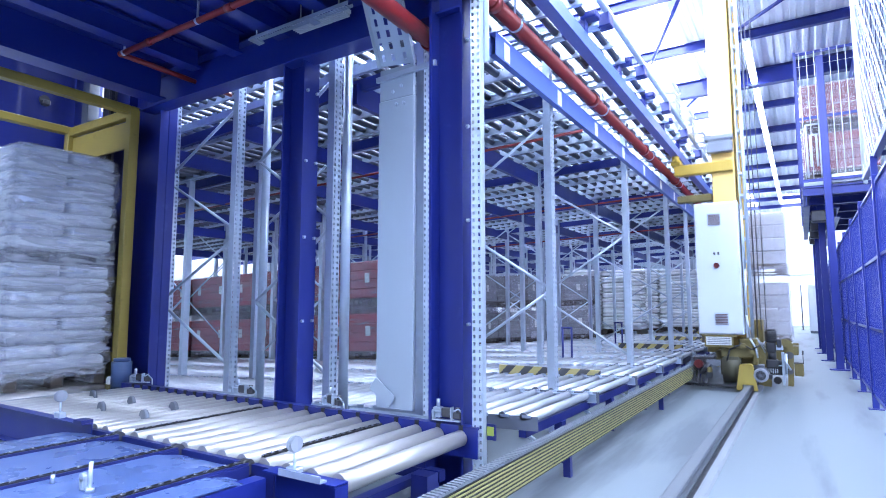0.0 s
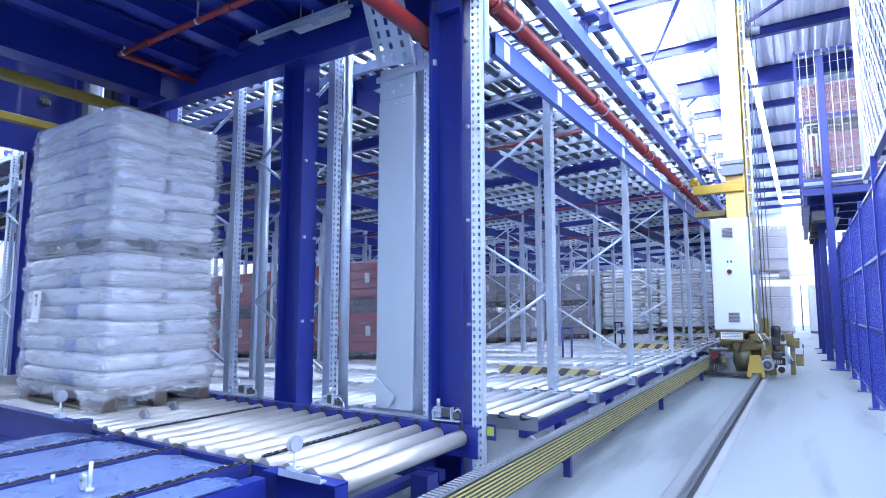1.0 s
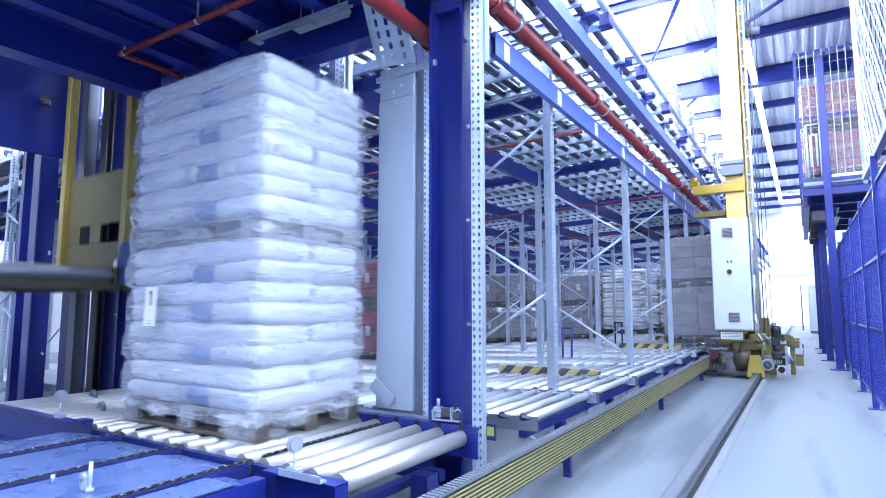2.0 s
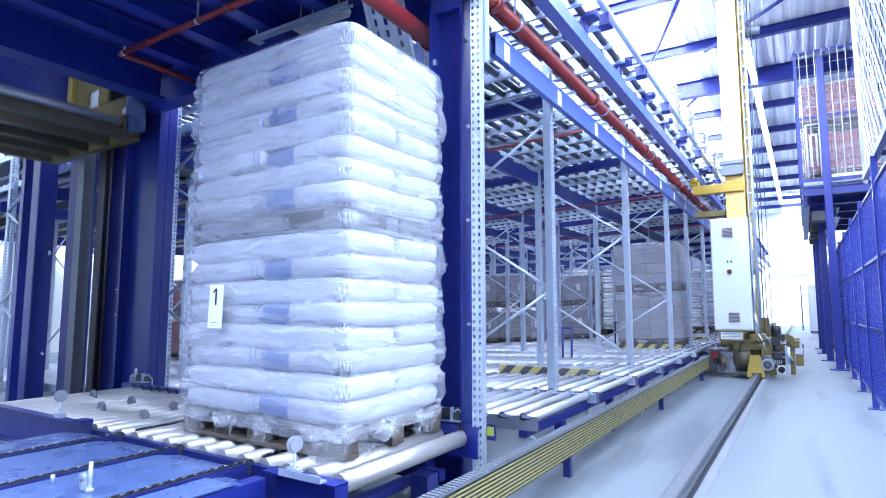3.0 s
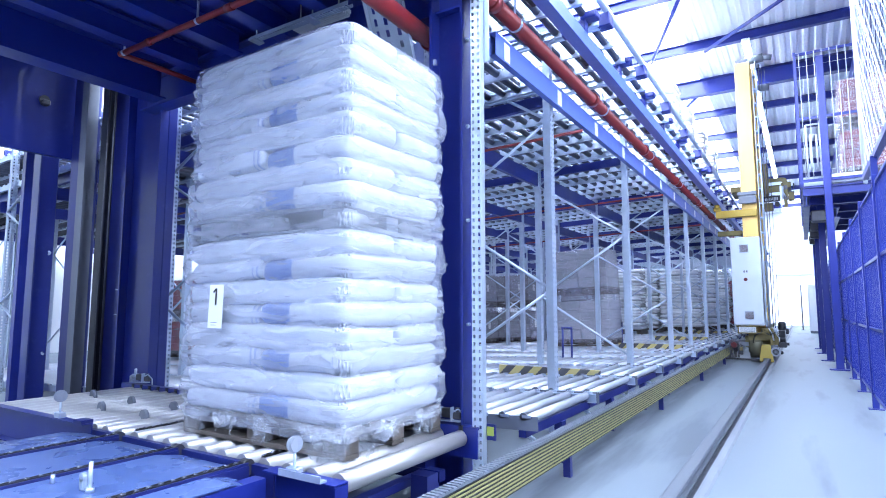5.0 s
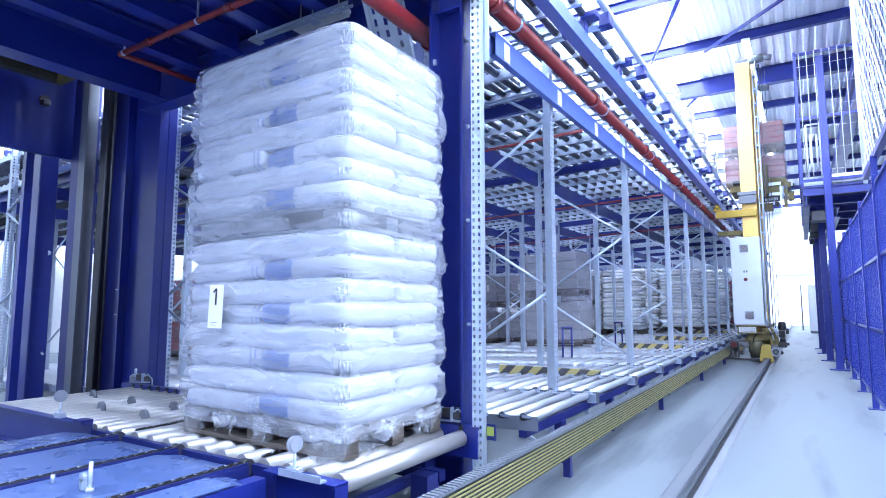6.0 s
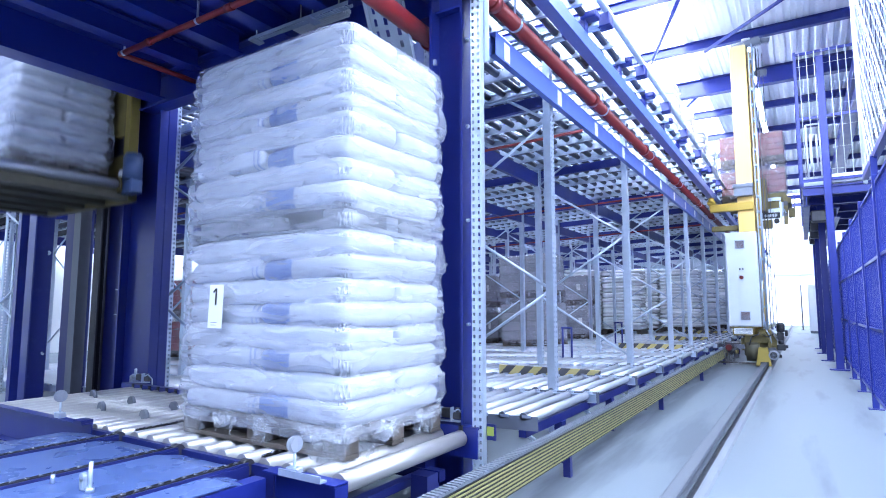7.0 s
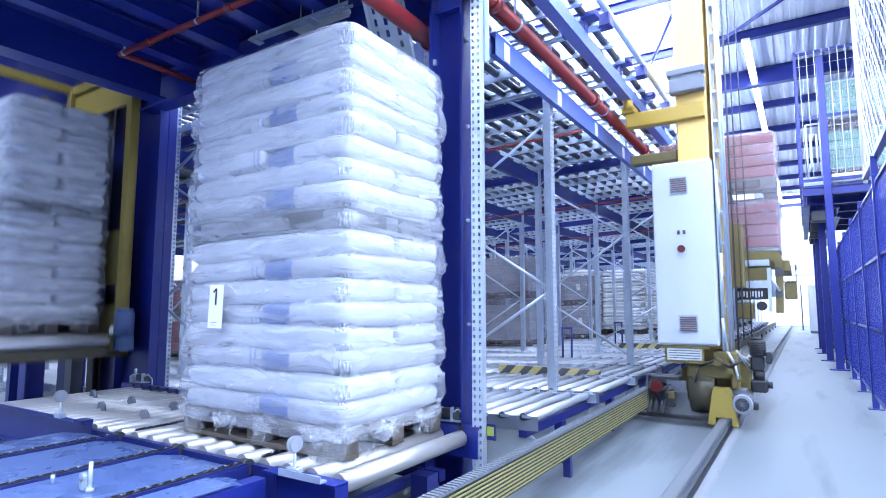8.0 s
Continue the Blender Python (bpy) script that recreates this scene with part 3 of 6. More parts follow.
def roller_lanes():
    length = 12.5
    rail = lane_mesh(length, 0)
    width = 1.18
    single = roller_mesh(width)
    tilt = -math.degrees(math.atan(LANE_DROP))
    whole = many_rollers(width, length, 0.08)
    upper = many_rollers(width, length, 0.08)
    rest = many_rollers(width, length, 0.08 + 0.15 * 30)
    ys = [3.38 + 1.25 * k for k in range(22)]
    for lvl, (z, x0) in enumerate(((0.41, -1.45), (3.08, -1.86), (3.53, -1.34))):
        for n, y in enumerate(ys):
            t = thing("roller_lane", pose(x0 + 0.0, y, z, 0, tilt, 0), "steel roller lane of the pallet rack, sloping away from the aisle" if lvl == 0 else "roller lane on an upper level of the rack", "roller lane", "roller lanes of level %d" % (lvl + 1))
            w = width
            s = w / width
            part("side_rail", rail, ZINC if lvl == 0 else BLUE, t)
            part("side_rail", rail, ZINC if lvl == 0 else BLUE, t, m=pose(0, w + 0.04, 0, 0, 0, 0) @ Matrix.Diagonal((1, -1, 1, 1)))
            if lvl == 0 and n < 5:
                for k in range(30):
                    part("roller", single, ROLLER_FAR, t, m=pose(-0.08 - 0.15 * k, 0.02, -0.015))
                tagged(part("roller_bed", rest, ROLLER_FAR, t, m=pose(0, 0.02, -0.015)), kind="stuff")
            else:
                # upper beds take the shade-darkened steel
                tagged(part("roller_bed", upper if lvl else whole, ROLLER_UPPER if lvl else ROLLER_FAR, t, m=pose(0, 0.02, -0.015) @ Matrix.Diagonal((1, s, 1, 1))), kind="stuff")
            if lvl:
                for q in (0.33, 0.66):
                    part("side_rail", rail, BLUE, t, m=pose(0, w * q, 0))
            bm = B()
            if lvl == 0:
                # blue support under the lane's end, with a leg; its shade is painted in
                box(bm, -0.12, -0.07, 0.0, w + 0.06, -0.12, -0.06)
                box(bm, -0.12, -0.06, 0.6, 0.68, -0.405, -0.12)
                part("end_support", bm, DEEP, t, "blue end support darkened for shade")
                for y in (-0.004, w + 0.04):
                    bm = B()
                    box(bm, -0.62, 0.015, y, y + 0.005, -0.075, 0.012)
                    for k in range(4):
                        rod(bm, (-0.08 - 0.15 * k, y, 0.008), (-0.08 - 0.15 * k, y + 0.005, 0.008), 0.026, 12)
                    part("end_plate", bm, GREY, t, "grey notched end plate")
                bm = B()
                bar(bm, (-0.55, w * 0.5, -0.10), (-0.10, w * 0.5, -0.36), 0.03, 0.02)
                part("strut", bm, ZINC, t)
            elif lvl == 2:
                soft_box(bm, -0.02, 0.09, -0.03, 0.09, -0.07, 0.05, 0.008)
                part("end_bracket", bm, BLUE, t, "blue end bracket")
                bm = B()
                soft_box(bm, -0.30, -0.10, 0.32, 0.46, -0.17, -0.07, 0.02)
                part("brake_unit", bm, BLACK, t, "black brake unit")


def guide_channel():
    t = thing("crane_guide_rail", pose(0, 0, 0), "grey steel guide channel along the rack's edge for the crane", "rail")
    bm = B()
    c_beam(bm, 3.0, 36.0, "y", -1.40, -1.50, 3.24, 3.36, 0.008)
    part("channel", bm, PLATE, t)
    br = B()
    box(br, -1.60, -1.40, -0.04, 0.04, 3.36, 3.46)
    soft_box(br, -1.44, -1.30, -0.06, 0.06, 3.46, 3.52, 0.01)
    me = mesh_of("bracket", br)
    for k in range(20):
        part("bracket", me, BLUE, t, m=pose(0, 3.4 + 1.05 * k, 0))
    bm = B()
    rod(bm, (-1.28, 3.2, 3.60), (-1.28, 34, 3.60), 0.03, 10)
    part("edge_tube", bm, ZINC, t, "steel edge tube")


def pipe_run(name, pts, r, label, flange_every=None):
    t = thing(name, pose(0, 0, 0), label, "pipe")
    bm = B()
    for a, b in zip(pts[:-1], pts[1:]):
        rod(bm, a, b, r, 16)
    for p in pts[1:-1]:
        bmesh.ops.create_uvsphere(bm, u_segments=14, v_segments=8, radius=r * 1.15, matrix=Matrix.Translation(p))
    part("pipe", bm, RED_PIPE, t)
    if flange_every:
        a, b = Vector(pts[0]), Vector(pts[1])
        d = (b - a).normalized()
        k = 0.6
        while k < min((b - a).length, 26):
            bm = B()
            p = a + d * k
            rod(bm, p - d * 0.035, p + d * 0.035, r * 1.25, 16)
            part("coupling", bm, RED_PIPE, t)
            bm = B()
            q = p + d * 0.35
            rod(bm, q - d * 0.012, q + d * 0.012, r * 1.1, 14)
            bar(bm, q + Vector((0, 0, r)), q + Vector((0, 0, r + 0.14)), 0.012, 0.012)
            part("clamp", bm, ZINC, t, "steel pipe clamp")
            k += flange_every
    return t


def pipes():
    pipe_run("sprinkler_pipe", [(-1.63, 2.6, 3.10), (-1.63, 34, 3.10)], 0.052, "red sprinkler main along the rack front", 2.1)
    pipe_run("sprinkler_pipe", [(-1.90, 1.3, 2.82), (-2.078, 3.6, 2.917)], 0.058, "thick red sprinkler pipe above the transfer conveyor", 1.2)
    pipe_run("sprinkler_pipe", [(-2.6, 2.35, 3.13), (-4.55, 2.35, 3.13), (-4.55, 3.4, 3.13)], 0.022, "thin red sprinkler branch under the mezzanine", 0.95)
    for y in (5.2, 8.9, 12.6):
        pipe_run("sprinkler_pipe", [(-1.7, y, 2.78), (-9.0, y, 2.5)], 0.014, "thin red sprinkler branch inside the rack")


# ---- mezzanine over the transfer conveyor ----
def h_column(name, x, y, w, d, z1, label):
    """A steel column of H section, its flanges facing along x."""
    t = thing(name, pose(x, y, 0), label, "column")
    bm = B()
    f = 0.016
    h, e = w / 2, d / 2
    profile(bm, [(-h, -e), (-h + f, -e), (-h + f, -0.006), (h - f, -0.006), (h - f, -e), (h, -e), (h, e), (h - f, e), (h - f, 0.006), (-h + f, 0.006), (-h + f, e), (-h, e)], 0, z1, "z")
    part("shaft", bm, BLUE, t)
    bm = B()
    soft_box(bm, -h - 0.06, h + 0.06, -e - 0.05, e + 0.05, 0, 0.02, 0.004)
    part("base_plate", bm, BLUE, t)
    bolt = B()
    rod(bolt, (0, 0, 0), (0, 0, 0.018), 0.012, 6)
    me = mesh_of("bolt", bolt)
    for z in (1.0, 1.62, 2.2, 2.75):
        for s in (-1, 1):
            part("bolt", me, ZINC, t, m=pose(h, s * 0.05, z, 0, 90, 0))
    return t


def mezzanine():
    h_column("steel_column", -3.24, 3.06, 0.23, 0.16, 3.0, "dark blue steel column with bolted plates")
    h_column("steel_column", -1.81, 3.00, 0.24, 0.20, 5.5, "dark blue steel column at the conveyor's end")
    t = thing("mezzanine", pose(0, 0, 0), "dark blue steel mezzanine deck above the transfer conveyor", "mezzanine")
    bm = B()
    i_beam(bm, -5.3, -1.7, "x", 3.02, 2.98, 3.30, 0.16)
    part("edge_beam", bm, MEZZ, t)
    bm = B()
    i_beam(bm, -0.5, 2.93, "y", -4.95, 3.0, 3.36, 0.2)
    part("edge_beam", bm, MEZZ, t)
    bm = B()
    i_beam(bm, 0.4, 2.93, "y", -1.90, 3.06, 3.36, 0.14)
    part("edge_beam", bm, MEZZ, t)
    for x in (-4.4, -3.85, -3.3, -2.75, -2.25):
        bm = B()
        i_beam(bm, -0.5, 2.93, "y", x, 3.17, 3.36, 0.13)
        part("joist", bm, MEZZ, t)
    # the first two plates are an unseen extension, added to shade the lift
    for k in range(8):
        bm = B()
        box(bm, -5.3, -1.75 if k > 1 else -3.0, -0.5 + k * 0.45, -0.055 + k * 0.45, 3.37, 3.42)
        part("deck_plate", bm, MEZZ, t)
    bm = B()
    box(bm, -5.1, -1.75, 3.1, 3.12, 3.3, 3.6)
    part("kick_plate", bm, BLUE, t)
    # lamp under the deck
    lamp = thing("ceiling_light", pose(-2.87, 2.875, 3.155), "white louvred fluorescent light under the mezzanine", "lamp")
    bm = B()
    soft_box(bm, -0.26, 0.26, -0.05, 0.05, 0.02, 0.05, 0.006)
    rod(bm, (-0.2, 0, 0.05), (-0.2, 0, 0.21), 0.006, 6)
    rod(bm, (0.18, 0, 0.05), (0.18, 0, 0.21), 0.006, 6)
    part("housing", bm, WHITE, lamp)
    for k in range(5):
        bm = B()
        box(bm, -0.25, 0.25, -0.046 + 0.0205 * k, -0.040 + 0.0205 * k, 0.0, 0.02)
        part("louvre", bm, WHITE, lamp)
    # cable tray, its drop, and the flat cable duct
    tray = thing("cable_tray", pose(0, 0, 0), "galvanised perforated cable tray that bends down to the duct", "cable tray")
    bm = B()
    for y in (2.705, 2.755):
        box(bm, -3.42, -2.45, y - 0.002, y + 0.002, 3.10, 3.125)
    for k in range(39):
        box(bm, -3.42 + 0.025 * k, -3.408 + 0.025 * k, 2.707, 2.753, 3.10, 3.103)
    part("channel", bm, ZINC, tray)
    for x in (-3.38, -2.8):
        bm = B()
        rod(bm, (x, 2.73, 3.103), (x, 2.73, 3.37), 0.006, 6)
        box(bm, x - 0.03, x + 0.03, 2.68, 2.78, 3.085, 3.099)
        part("hanger", bm, ZINC, tray)
    bm = B()
    m = Matrix.Translation((-2.19, 2.92, 2.70)) @ Euler((radians(180 - 54), 0, radians(14))).to_matrix().to_4x4()
    w, ln, n = 0.26, 0.56, 6
    xs = [-w / 2, -0.10, -0.08, -0.035, -0.01, 0.045, 0.07, w / 2]
    ysteps = [0.0]
    while ysteps[-1] < ln:
        ysteps += [ysteps[-1] + 0.03, ysteps[-1] + 0.075]
    for i in range(len(xs) - 1):
        for j in range(len(ysteps) - 1):
            if i % 2 == 1 and j % 2 == 1:
                continue
            box(bm, xs[i], xs[i + 1], ysteps[j], ysteps[j + 1], 0, 0.003, m)
    box(bm, -w / 2, -w / 2 + 0.003, 0, ln, 0, 0.05, m)
    box(bm, w / 2 - 0.003, w / 2, 0, ln, 0, 0.05, m)
    part("perforated_drop", bm, ZINC_FLAT, tray)
    duct = thing("cable_duct", pose(-2.215, 2.94, 0.46), "flat galvanised cable duct standing beside the conveyor", "cable duct")
    bm = B()
    soft_box(bm, -0.15, 0.14, 0, 0.03, 0, 2.02, 0.004)
    part("cover", bm, ZINC_FLAT, duct)
    bm = B()
    soft_box(bm, -0.145, 0.135, 0.002, 0.028, 2.022, 2.24, 0.004)
    part("joint_piece", bm, ZINC_FLAT, duct)
    bm = B()
    bar(bm, (-0.16, -0.012, 2.17), (0.32, -0.012, 2.19), 0.02, 0.035)
    part("strap", bm, ZINC, duct)
    for x, z in ((-0.03, 2.07), (0.04, 2.1), (0.0, 1.98), (0.06, 1.98)):
        bm = B()
        rod(bm, (x, 0.0, z), (x, -0.012, z), 0.011, 6)
        part("bolt", bm, ZINC, duct)
    bm = B()
    bar(bm, (-0.15, -0.03, 0.16), (0.0, -0.03, 0.05), 0.006, 0.09)
    part("cable_exit", bm, ZINC_FLAT, duct)


# ---- transfer conveyor ----
ROLL_TOP = 0.41


def transfer_conveyor():
    t = thing("roller_conveyor", pose(0, 0, 0), "blue roller conveyor with shiny steel rollers between lift and aisle", "conveyor")
    bm = B()
    profile(bm, [(2.86, 0.26), (2.875, 0.26), (2.875, 0.415), (2.925, 0.415), (2.925, 0.43), (2.86, 0.43)], -5.2, -1.58, "x")
    part("far_rail", bm, BLUE, t)
    bm = B()
    c_beam(bm, -7.4, -3.55, "x", 1.80, 1.74, 0.22, 0.43, 0.006)
    part("near_rail", bm, BLUE, t)
    bm = B()
    box(bm, -3.64, -3.55, 1.735, 1.802, 0.431, 0.45)
    part("rail_cap", bm, DEEP, t)
    bm = B()
    c_beam(bm, -2.02, -1.60, "x", 1.82, 1.74, 0.16, 0.40, 0.006)
    part("near_rail", bm, BLUE, t)
    bm = B()
    box(bm, -1.606, -1.60, 1.745, 1.815, 0.17, 0.39)
    part("end_plate", bm, BLUE, t)
    # rollers
    bm = B()
    r = 0.044
    rod(bm, (0, 0, 0), (0, 1.0, 0), r, 22)
    rod(bm, (0, -0.01, 0), (0, 1.01, 0), 0.014, 8)
    me = mesh_of("roller", bm)
    clip = B()
    box(clip, -0.012, 0.012, -0.01, 0.006, -0.05, 0.01)
    cm = mesh_of("bearing_clip", clip)
    x, k = -1.68, 0
    while x > -5.1:
        left = x < -3.5
        part("roller", me, ROLLER, t, m=pose(x, 1.85, ROLL_TOP - r))
        part("bearing_clip", cm, BLACK, t, m=pose(x, 2.86, 0.425))
        x -= 0.125 if left else 0.152
        k += 1
    bm = B()
    box(bm, -5.1, -2.03, 1.815, 1.845, 0.24, 0.385)
    part("bearer", bm, DEEP, t)
    # small guide discs between the left rollers
    disc = B()
    rod(disc, (-0.012, 0, 0), (0.012, 0, 0), 0.055, 16)
    dm = mesh_of("guide_disc", disc)
    for x, y in ((-4.77, 2.41), (-4.13, 2.145), (-4.19, 2.387), (-3.58, 2.126), (-3.71, 2.41)):
        part("guide_disc", dm, GREY, t, m=pose(x, y, 0.40, 0, 0, 80))
    for x, y, z1 in ((-1.75, 1.78, 0.17), (-1.9, 2.80, 0.27), (-3.5, 2.80, 0.27), (-3.6, 1.77, 0.22), (-1.72, 2.55, 0.24), (-5.0, 2.8, 0.27)):
        bm = B()
        box(bm, x - 0.05, x + 0.05, y - 0.05, y + 0.05, 0.01, z1)
        soft_box(bm, x - 0.09, x + 0.09, y - 0.08, y + 0.08, 0, 0.012, 0.003)
        part("leg", bm, DEEP, t)
    bm = B()
    box(bm, -5.1, -1.75, 2.74, 2.80, 0.14, 0.2)
    box(bm, -3.5, -1.75, 1.82, 1.88, 0.14, 0.2)
    part("stretcher", bm, DEEP, t)
    for x in (-2.5, -1.86):
        bm = B()
        box(bm, x - 0.03, x + 0.03, 1.88, 2.74, 0.15, 0.19)
        part("cross_member", bm, DEEP, t)


def chain_mesh(y0, y1):
    """A roller chain on its guide strip."""
    bm = B()
    y, p = y0, 0.0254
    k = 0
    while y < y1:
        w = 0.013 if k % 2 else 0.009
        for s in (-1, 1):
            box(bm, s * w - 0.002, s * w + 0.002, y - 0.004, y + p + 0.004, 0.0, 0.015)
        y += p
        k += 1
    return mesh_of("chain", bm)


def chain_pins(y0, y1):
    """The bright rollers between a chain's plates."""
    bm = B()
    y = y0
    while y < y1:
        rod(bm, (-0.0085, y, 0.011), (0.0085, y, 0.011), 0.0085, 8)
        y += 0.0508
    return mesh_of("chain_pins", bm)


def chain_transfer():
    t = thing("chain_transfer", pose(0, 0, 0), "blue chain transfer table with three oiled chains", "conveyor")
    xs = (-3.28, -2.73, -2.20)
    for x in xs:
        for y0, y1, dx, z in ((-1.2, 1.80, 0, 0.388), (1.92, 2.80, -0.02, 0.385)):
            link = part("chain", chain_mesh(y0, y1), BLACK, t, m=pose(x + dx, 0, z))
            tagged(part("toothed_strip", chain_pins(y0, y1), CHAIN, link, "oiled chain rollers"), kind="stuff")
        bm = B()
        box(bm, x - 0.035, x + 0.035, -1.2, 1.79, 0.30, 0.387)
        box(bm, x + 0.022, x + 0.030, -1.2, 1.79, 0.387, 0.400)
        part("chain_guide", bm, DEEP, t)
        bm = B()
        rod(bm, (x - 0.02, 1.80, 0.375), (x + 0.02, 1.80, 0.375), 0.036, 16)
        part("sprocket", bm, IRON, t)
    for a, b in ((-3.62, -3.325), (-3.235, -2.775), (-2.685, -2.245)):
        bm = B()
        # sheet with its far edge folded down
        profile(bm, [(-1.2, 0.392), (1.66, 0.392), (1.79, 0.366), (1.808, 0.330), (1.80, 0.330), (1.783, 0.361), (1.658, 0.386), (-1.2, 0.386)], a, b, "x")
        part("cover_plate", bm, TABLE, t, "worn light blue cover sheet")
    bm = B()
    profile(bm, [(-1.2, 0.392), (1.56, 0.392), (1.66, 0.370), (1.66, 0.362), (1.56, 0.386), (-1.2, 0.386)], -2.155, -1.98, "x")
    part("cover_plate", bm, TABLE, t, "worn light blue cover sheet")
    bm = B()
    c_beam(bm, -1.2, 1.72, "y", -1.97, -2.04, 0.10, 0.38, 0.006)
    part("side_beam", bm, BLUE, t)
    bm = B()
    c_beam(bm, -1.2, 1.72, "y", -3.66, -3.60, 0.10, 0.38, 0.006)
    part("side_beam", bm, BLUE, t)
    for y in (0.4, 1.5):
        bm = B()
        box(bm, -3.6, -2.0, y, y + 0.07, 0.14, 0.26)
        part("cross_member", bm, DEEP, t)
    for x in (-3.58, -2.04):
        for y in (0.5, 1.55):
            bm = B()
            box(bm, x - 0.04, x + 0.04, y - 0.04, y + 0.04, 0, 0.14)
            part("leg", bm, DEEP, t)


def reflector(x, y, z, label):
    t = thing("sensor_reflector", pose(x, y, z), label, "sensor", "sensors of the conveyor")
    bm = B()
    rod(bm, (0, 0, 0), (0, 0, 0.11), 0.006, 8)
    part("stem", bm, ZINC, t)
    bm = B()
    rod(bm, (-0.006, 0.0, 0.13), (0.006, -0.004, 0.13), 0.036, 24)
    rod(bm, (0.006, -0.002, 0.13), (0.010, -0.002, 0.13), 0.030, 24)
    part("disc", bm, COWL, t, "round grey reflector disc")
    bm = B()
    soft_box(bm, -0.035, 0.035, -0.02, 0.02, 0.0, 0.035, 0.004)
    part("foot", bm, ZINC, t)
    return t


def sensor_bracket(x, y, z, turn):
    t = thing("sensor_bracket", pose(x, y, z, 0, 0, turn), "galvanised sensor bracket with cable on the conveyor rail", "sensor", "sensors of the conveyor")
    bm = B()
    box(bm, -0.09, 0.09, -0.02, 0.02, 0.0, 0.006)
    box(bm, -0.09, -0.084, -0.02, 0.02, 0.0, 0.06)
    box(bm, 0.03, 0.036, -0.02, 0.02, 0.0, 0.08)
    part("bracket", bm, ZINC, t)
    bm = B()
    soft_box(bm, -0.03, 0.03, -0.018, 0.018, 0.02, 0.075, 0.006)
    part("sensor", bm, IRON, t, "dark sensor body")
    bm = B()
    pts = [(0.03, 0, 0.05), (0.07, 0.01, 0.07), (0.10, 0.03, 0.03), (0.09, 0.05, -0.05), (0.06, 0.05, -0.12)]
    for a, b in zip(pts[:-1], pts[1:]):
        rod(bm, a, b, 0.005, 6)
    part("cable", bm, ZINC, t)
    bm = B()
    soft_box(bm, -0.10, -0.05, 0.01, 0.06, 0.01, 0.07, 0.005)
    rod(bm, (-0.075, 0.035, 0.07), (-0.075, 0.035, 0.115), 0.012, 10)
    rod(bm, (-0.10, 0.0, 0.045), (0.06, 0.02, 0.055), 0.007, 8)
    part("clamp_block", bm, ZINC, t)
    bm = B()
    soft_box(bm, 0.035, 0.085, 0.0, 0.04, 0.012, 0.05, 0.005)
    rod(bm, (0.06, 0.02, 0.05), (0.06, 0.02, 0.075), 0.014, 10)
    part("plug", bm, IRON, t)
    return t


def conveyor_fittings():
    reflector(-3.878, 1.77, 0.43, "round sensor reflector on a stem on the conveyor rail")
    reflector(-1.887, 1.80, 0.385, "round sensor reflector on a stem at the conveyor's corner")
    for x, tn in ((-3.61, 10), (-2.71, -15), (-1.80, 5), (-4.98, 20)):
        sensor_bracket(x, 2.90, 0.442, tn)
    for x0, x1 in ((-4.35, -3.75), (-3.65, -2.98), (-2.75, -2.05)):
        bm = B()
        profile(bm, [(2.93, 0.36), (3.14, 0.38), (3.14, 0.40), (3.135, 0.40), (3.13, 0.386), (2.93, 0.366)], x0, x1, "x")
        tagged(part("filler_sheet", bm, ZINC_FLAT), "galvanised filler sheet beside the conveyor rail", "sheet", "filler sheets")
    bm = B()
    box(bm, -1.9, -1.66, 1.72, 1.76, 0.402, 0.410)
    box(bm, -1.9, -1.66, 1.72, 1.726, 0.410, 0.43)
    tagged(part("stop_plate", bm, ZINC), "steel stop plate bolted on the conveyor's corner", "bracket")
    st = thing("stop_post", pose(-2.36, 1.2, 0.392), "steel stop posts on the chain table", "stop")
    bm = B()
    rod(bm, (0, 0, 0), (0, 0, 0.115), 0.008, 12)
    rod(bm, (0, 0, 0), (0, 0, 0.02), 0.016, 12)
    part("post", bm, ZINC, st)
    bm = B()
    soft_box(bm, -0.066, -0.032, -0.01, 0.01, 0, 0.052, 0.006)
    rod(bm, (-0.049, -0.01, 0.050), (-0.049, 0.01, 0.050), 0.017, 14)
    part("pad", bm, ZINC_FLAT, st)
    bm = B()
    rod(bm, (-0.25, -0.02, 0), (-0.25, -0.02, 0.035), 0.009, 10)
    part("peg", bm, ZINC, st)
    sg = thing("warning_sign", pose(-1.60, 2.98, 0.345, 0, 0, 0), "small yellow label on a blue bracket beside the upright", "sign")
    bm = B()
    box(bm, -0.02, 0.075, 0, 0.01, 0, 0.09)
    part("bracket", bm, DEEP, sg)
    bm = B()
    box(bm, 0.022, 0.066, -0.004, -0.001, 0.025, 0.075)
    part("label_plate", bm, LIME, sg, "lime yellow label")


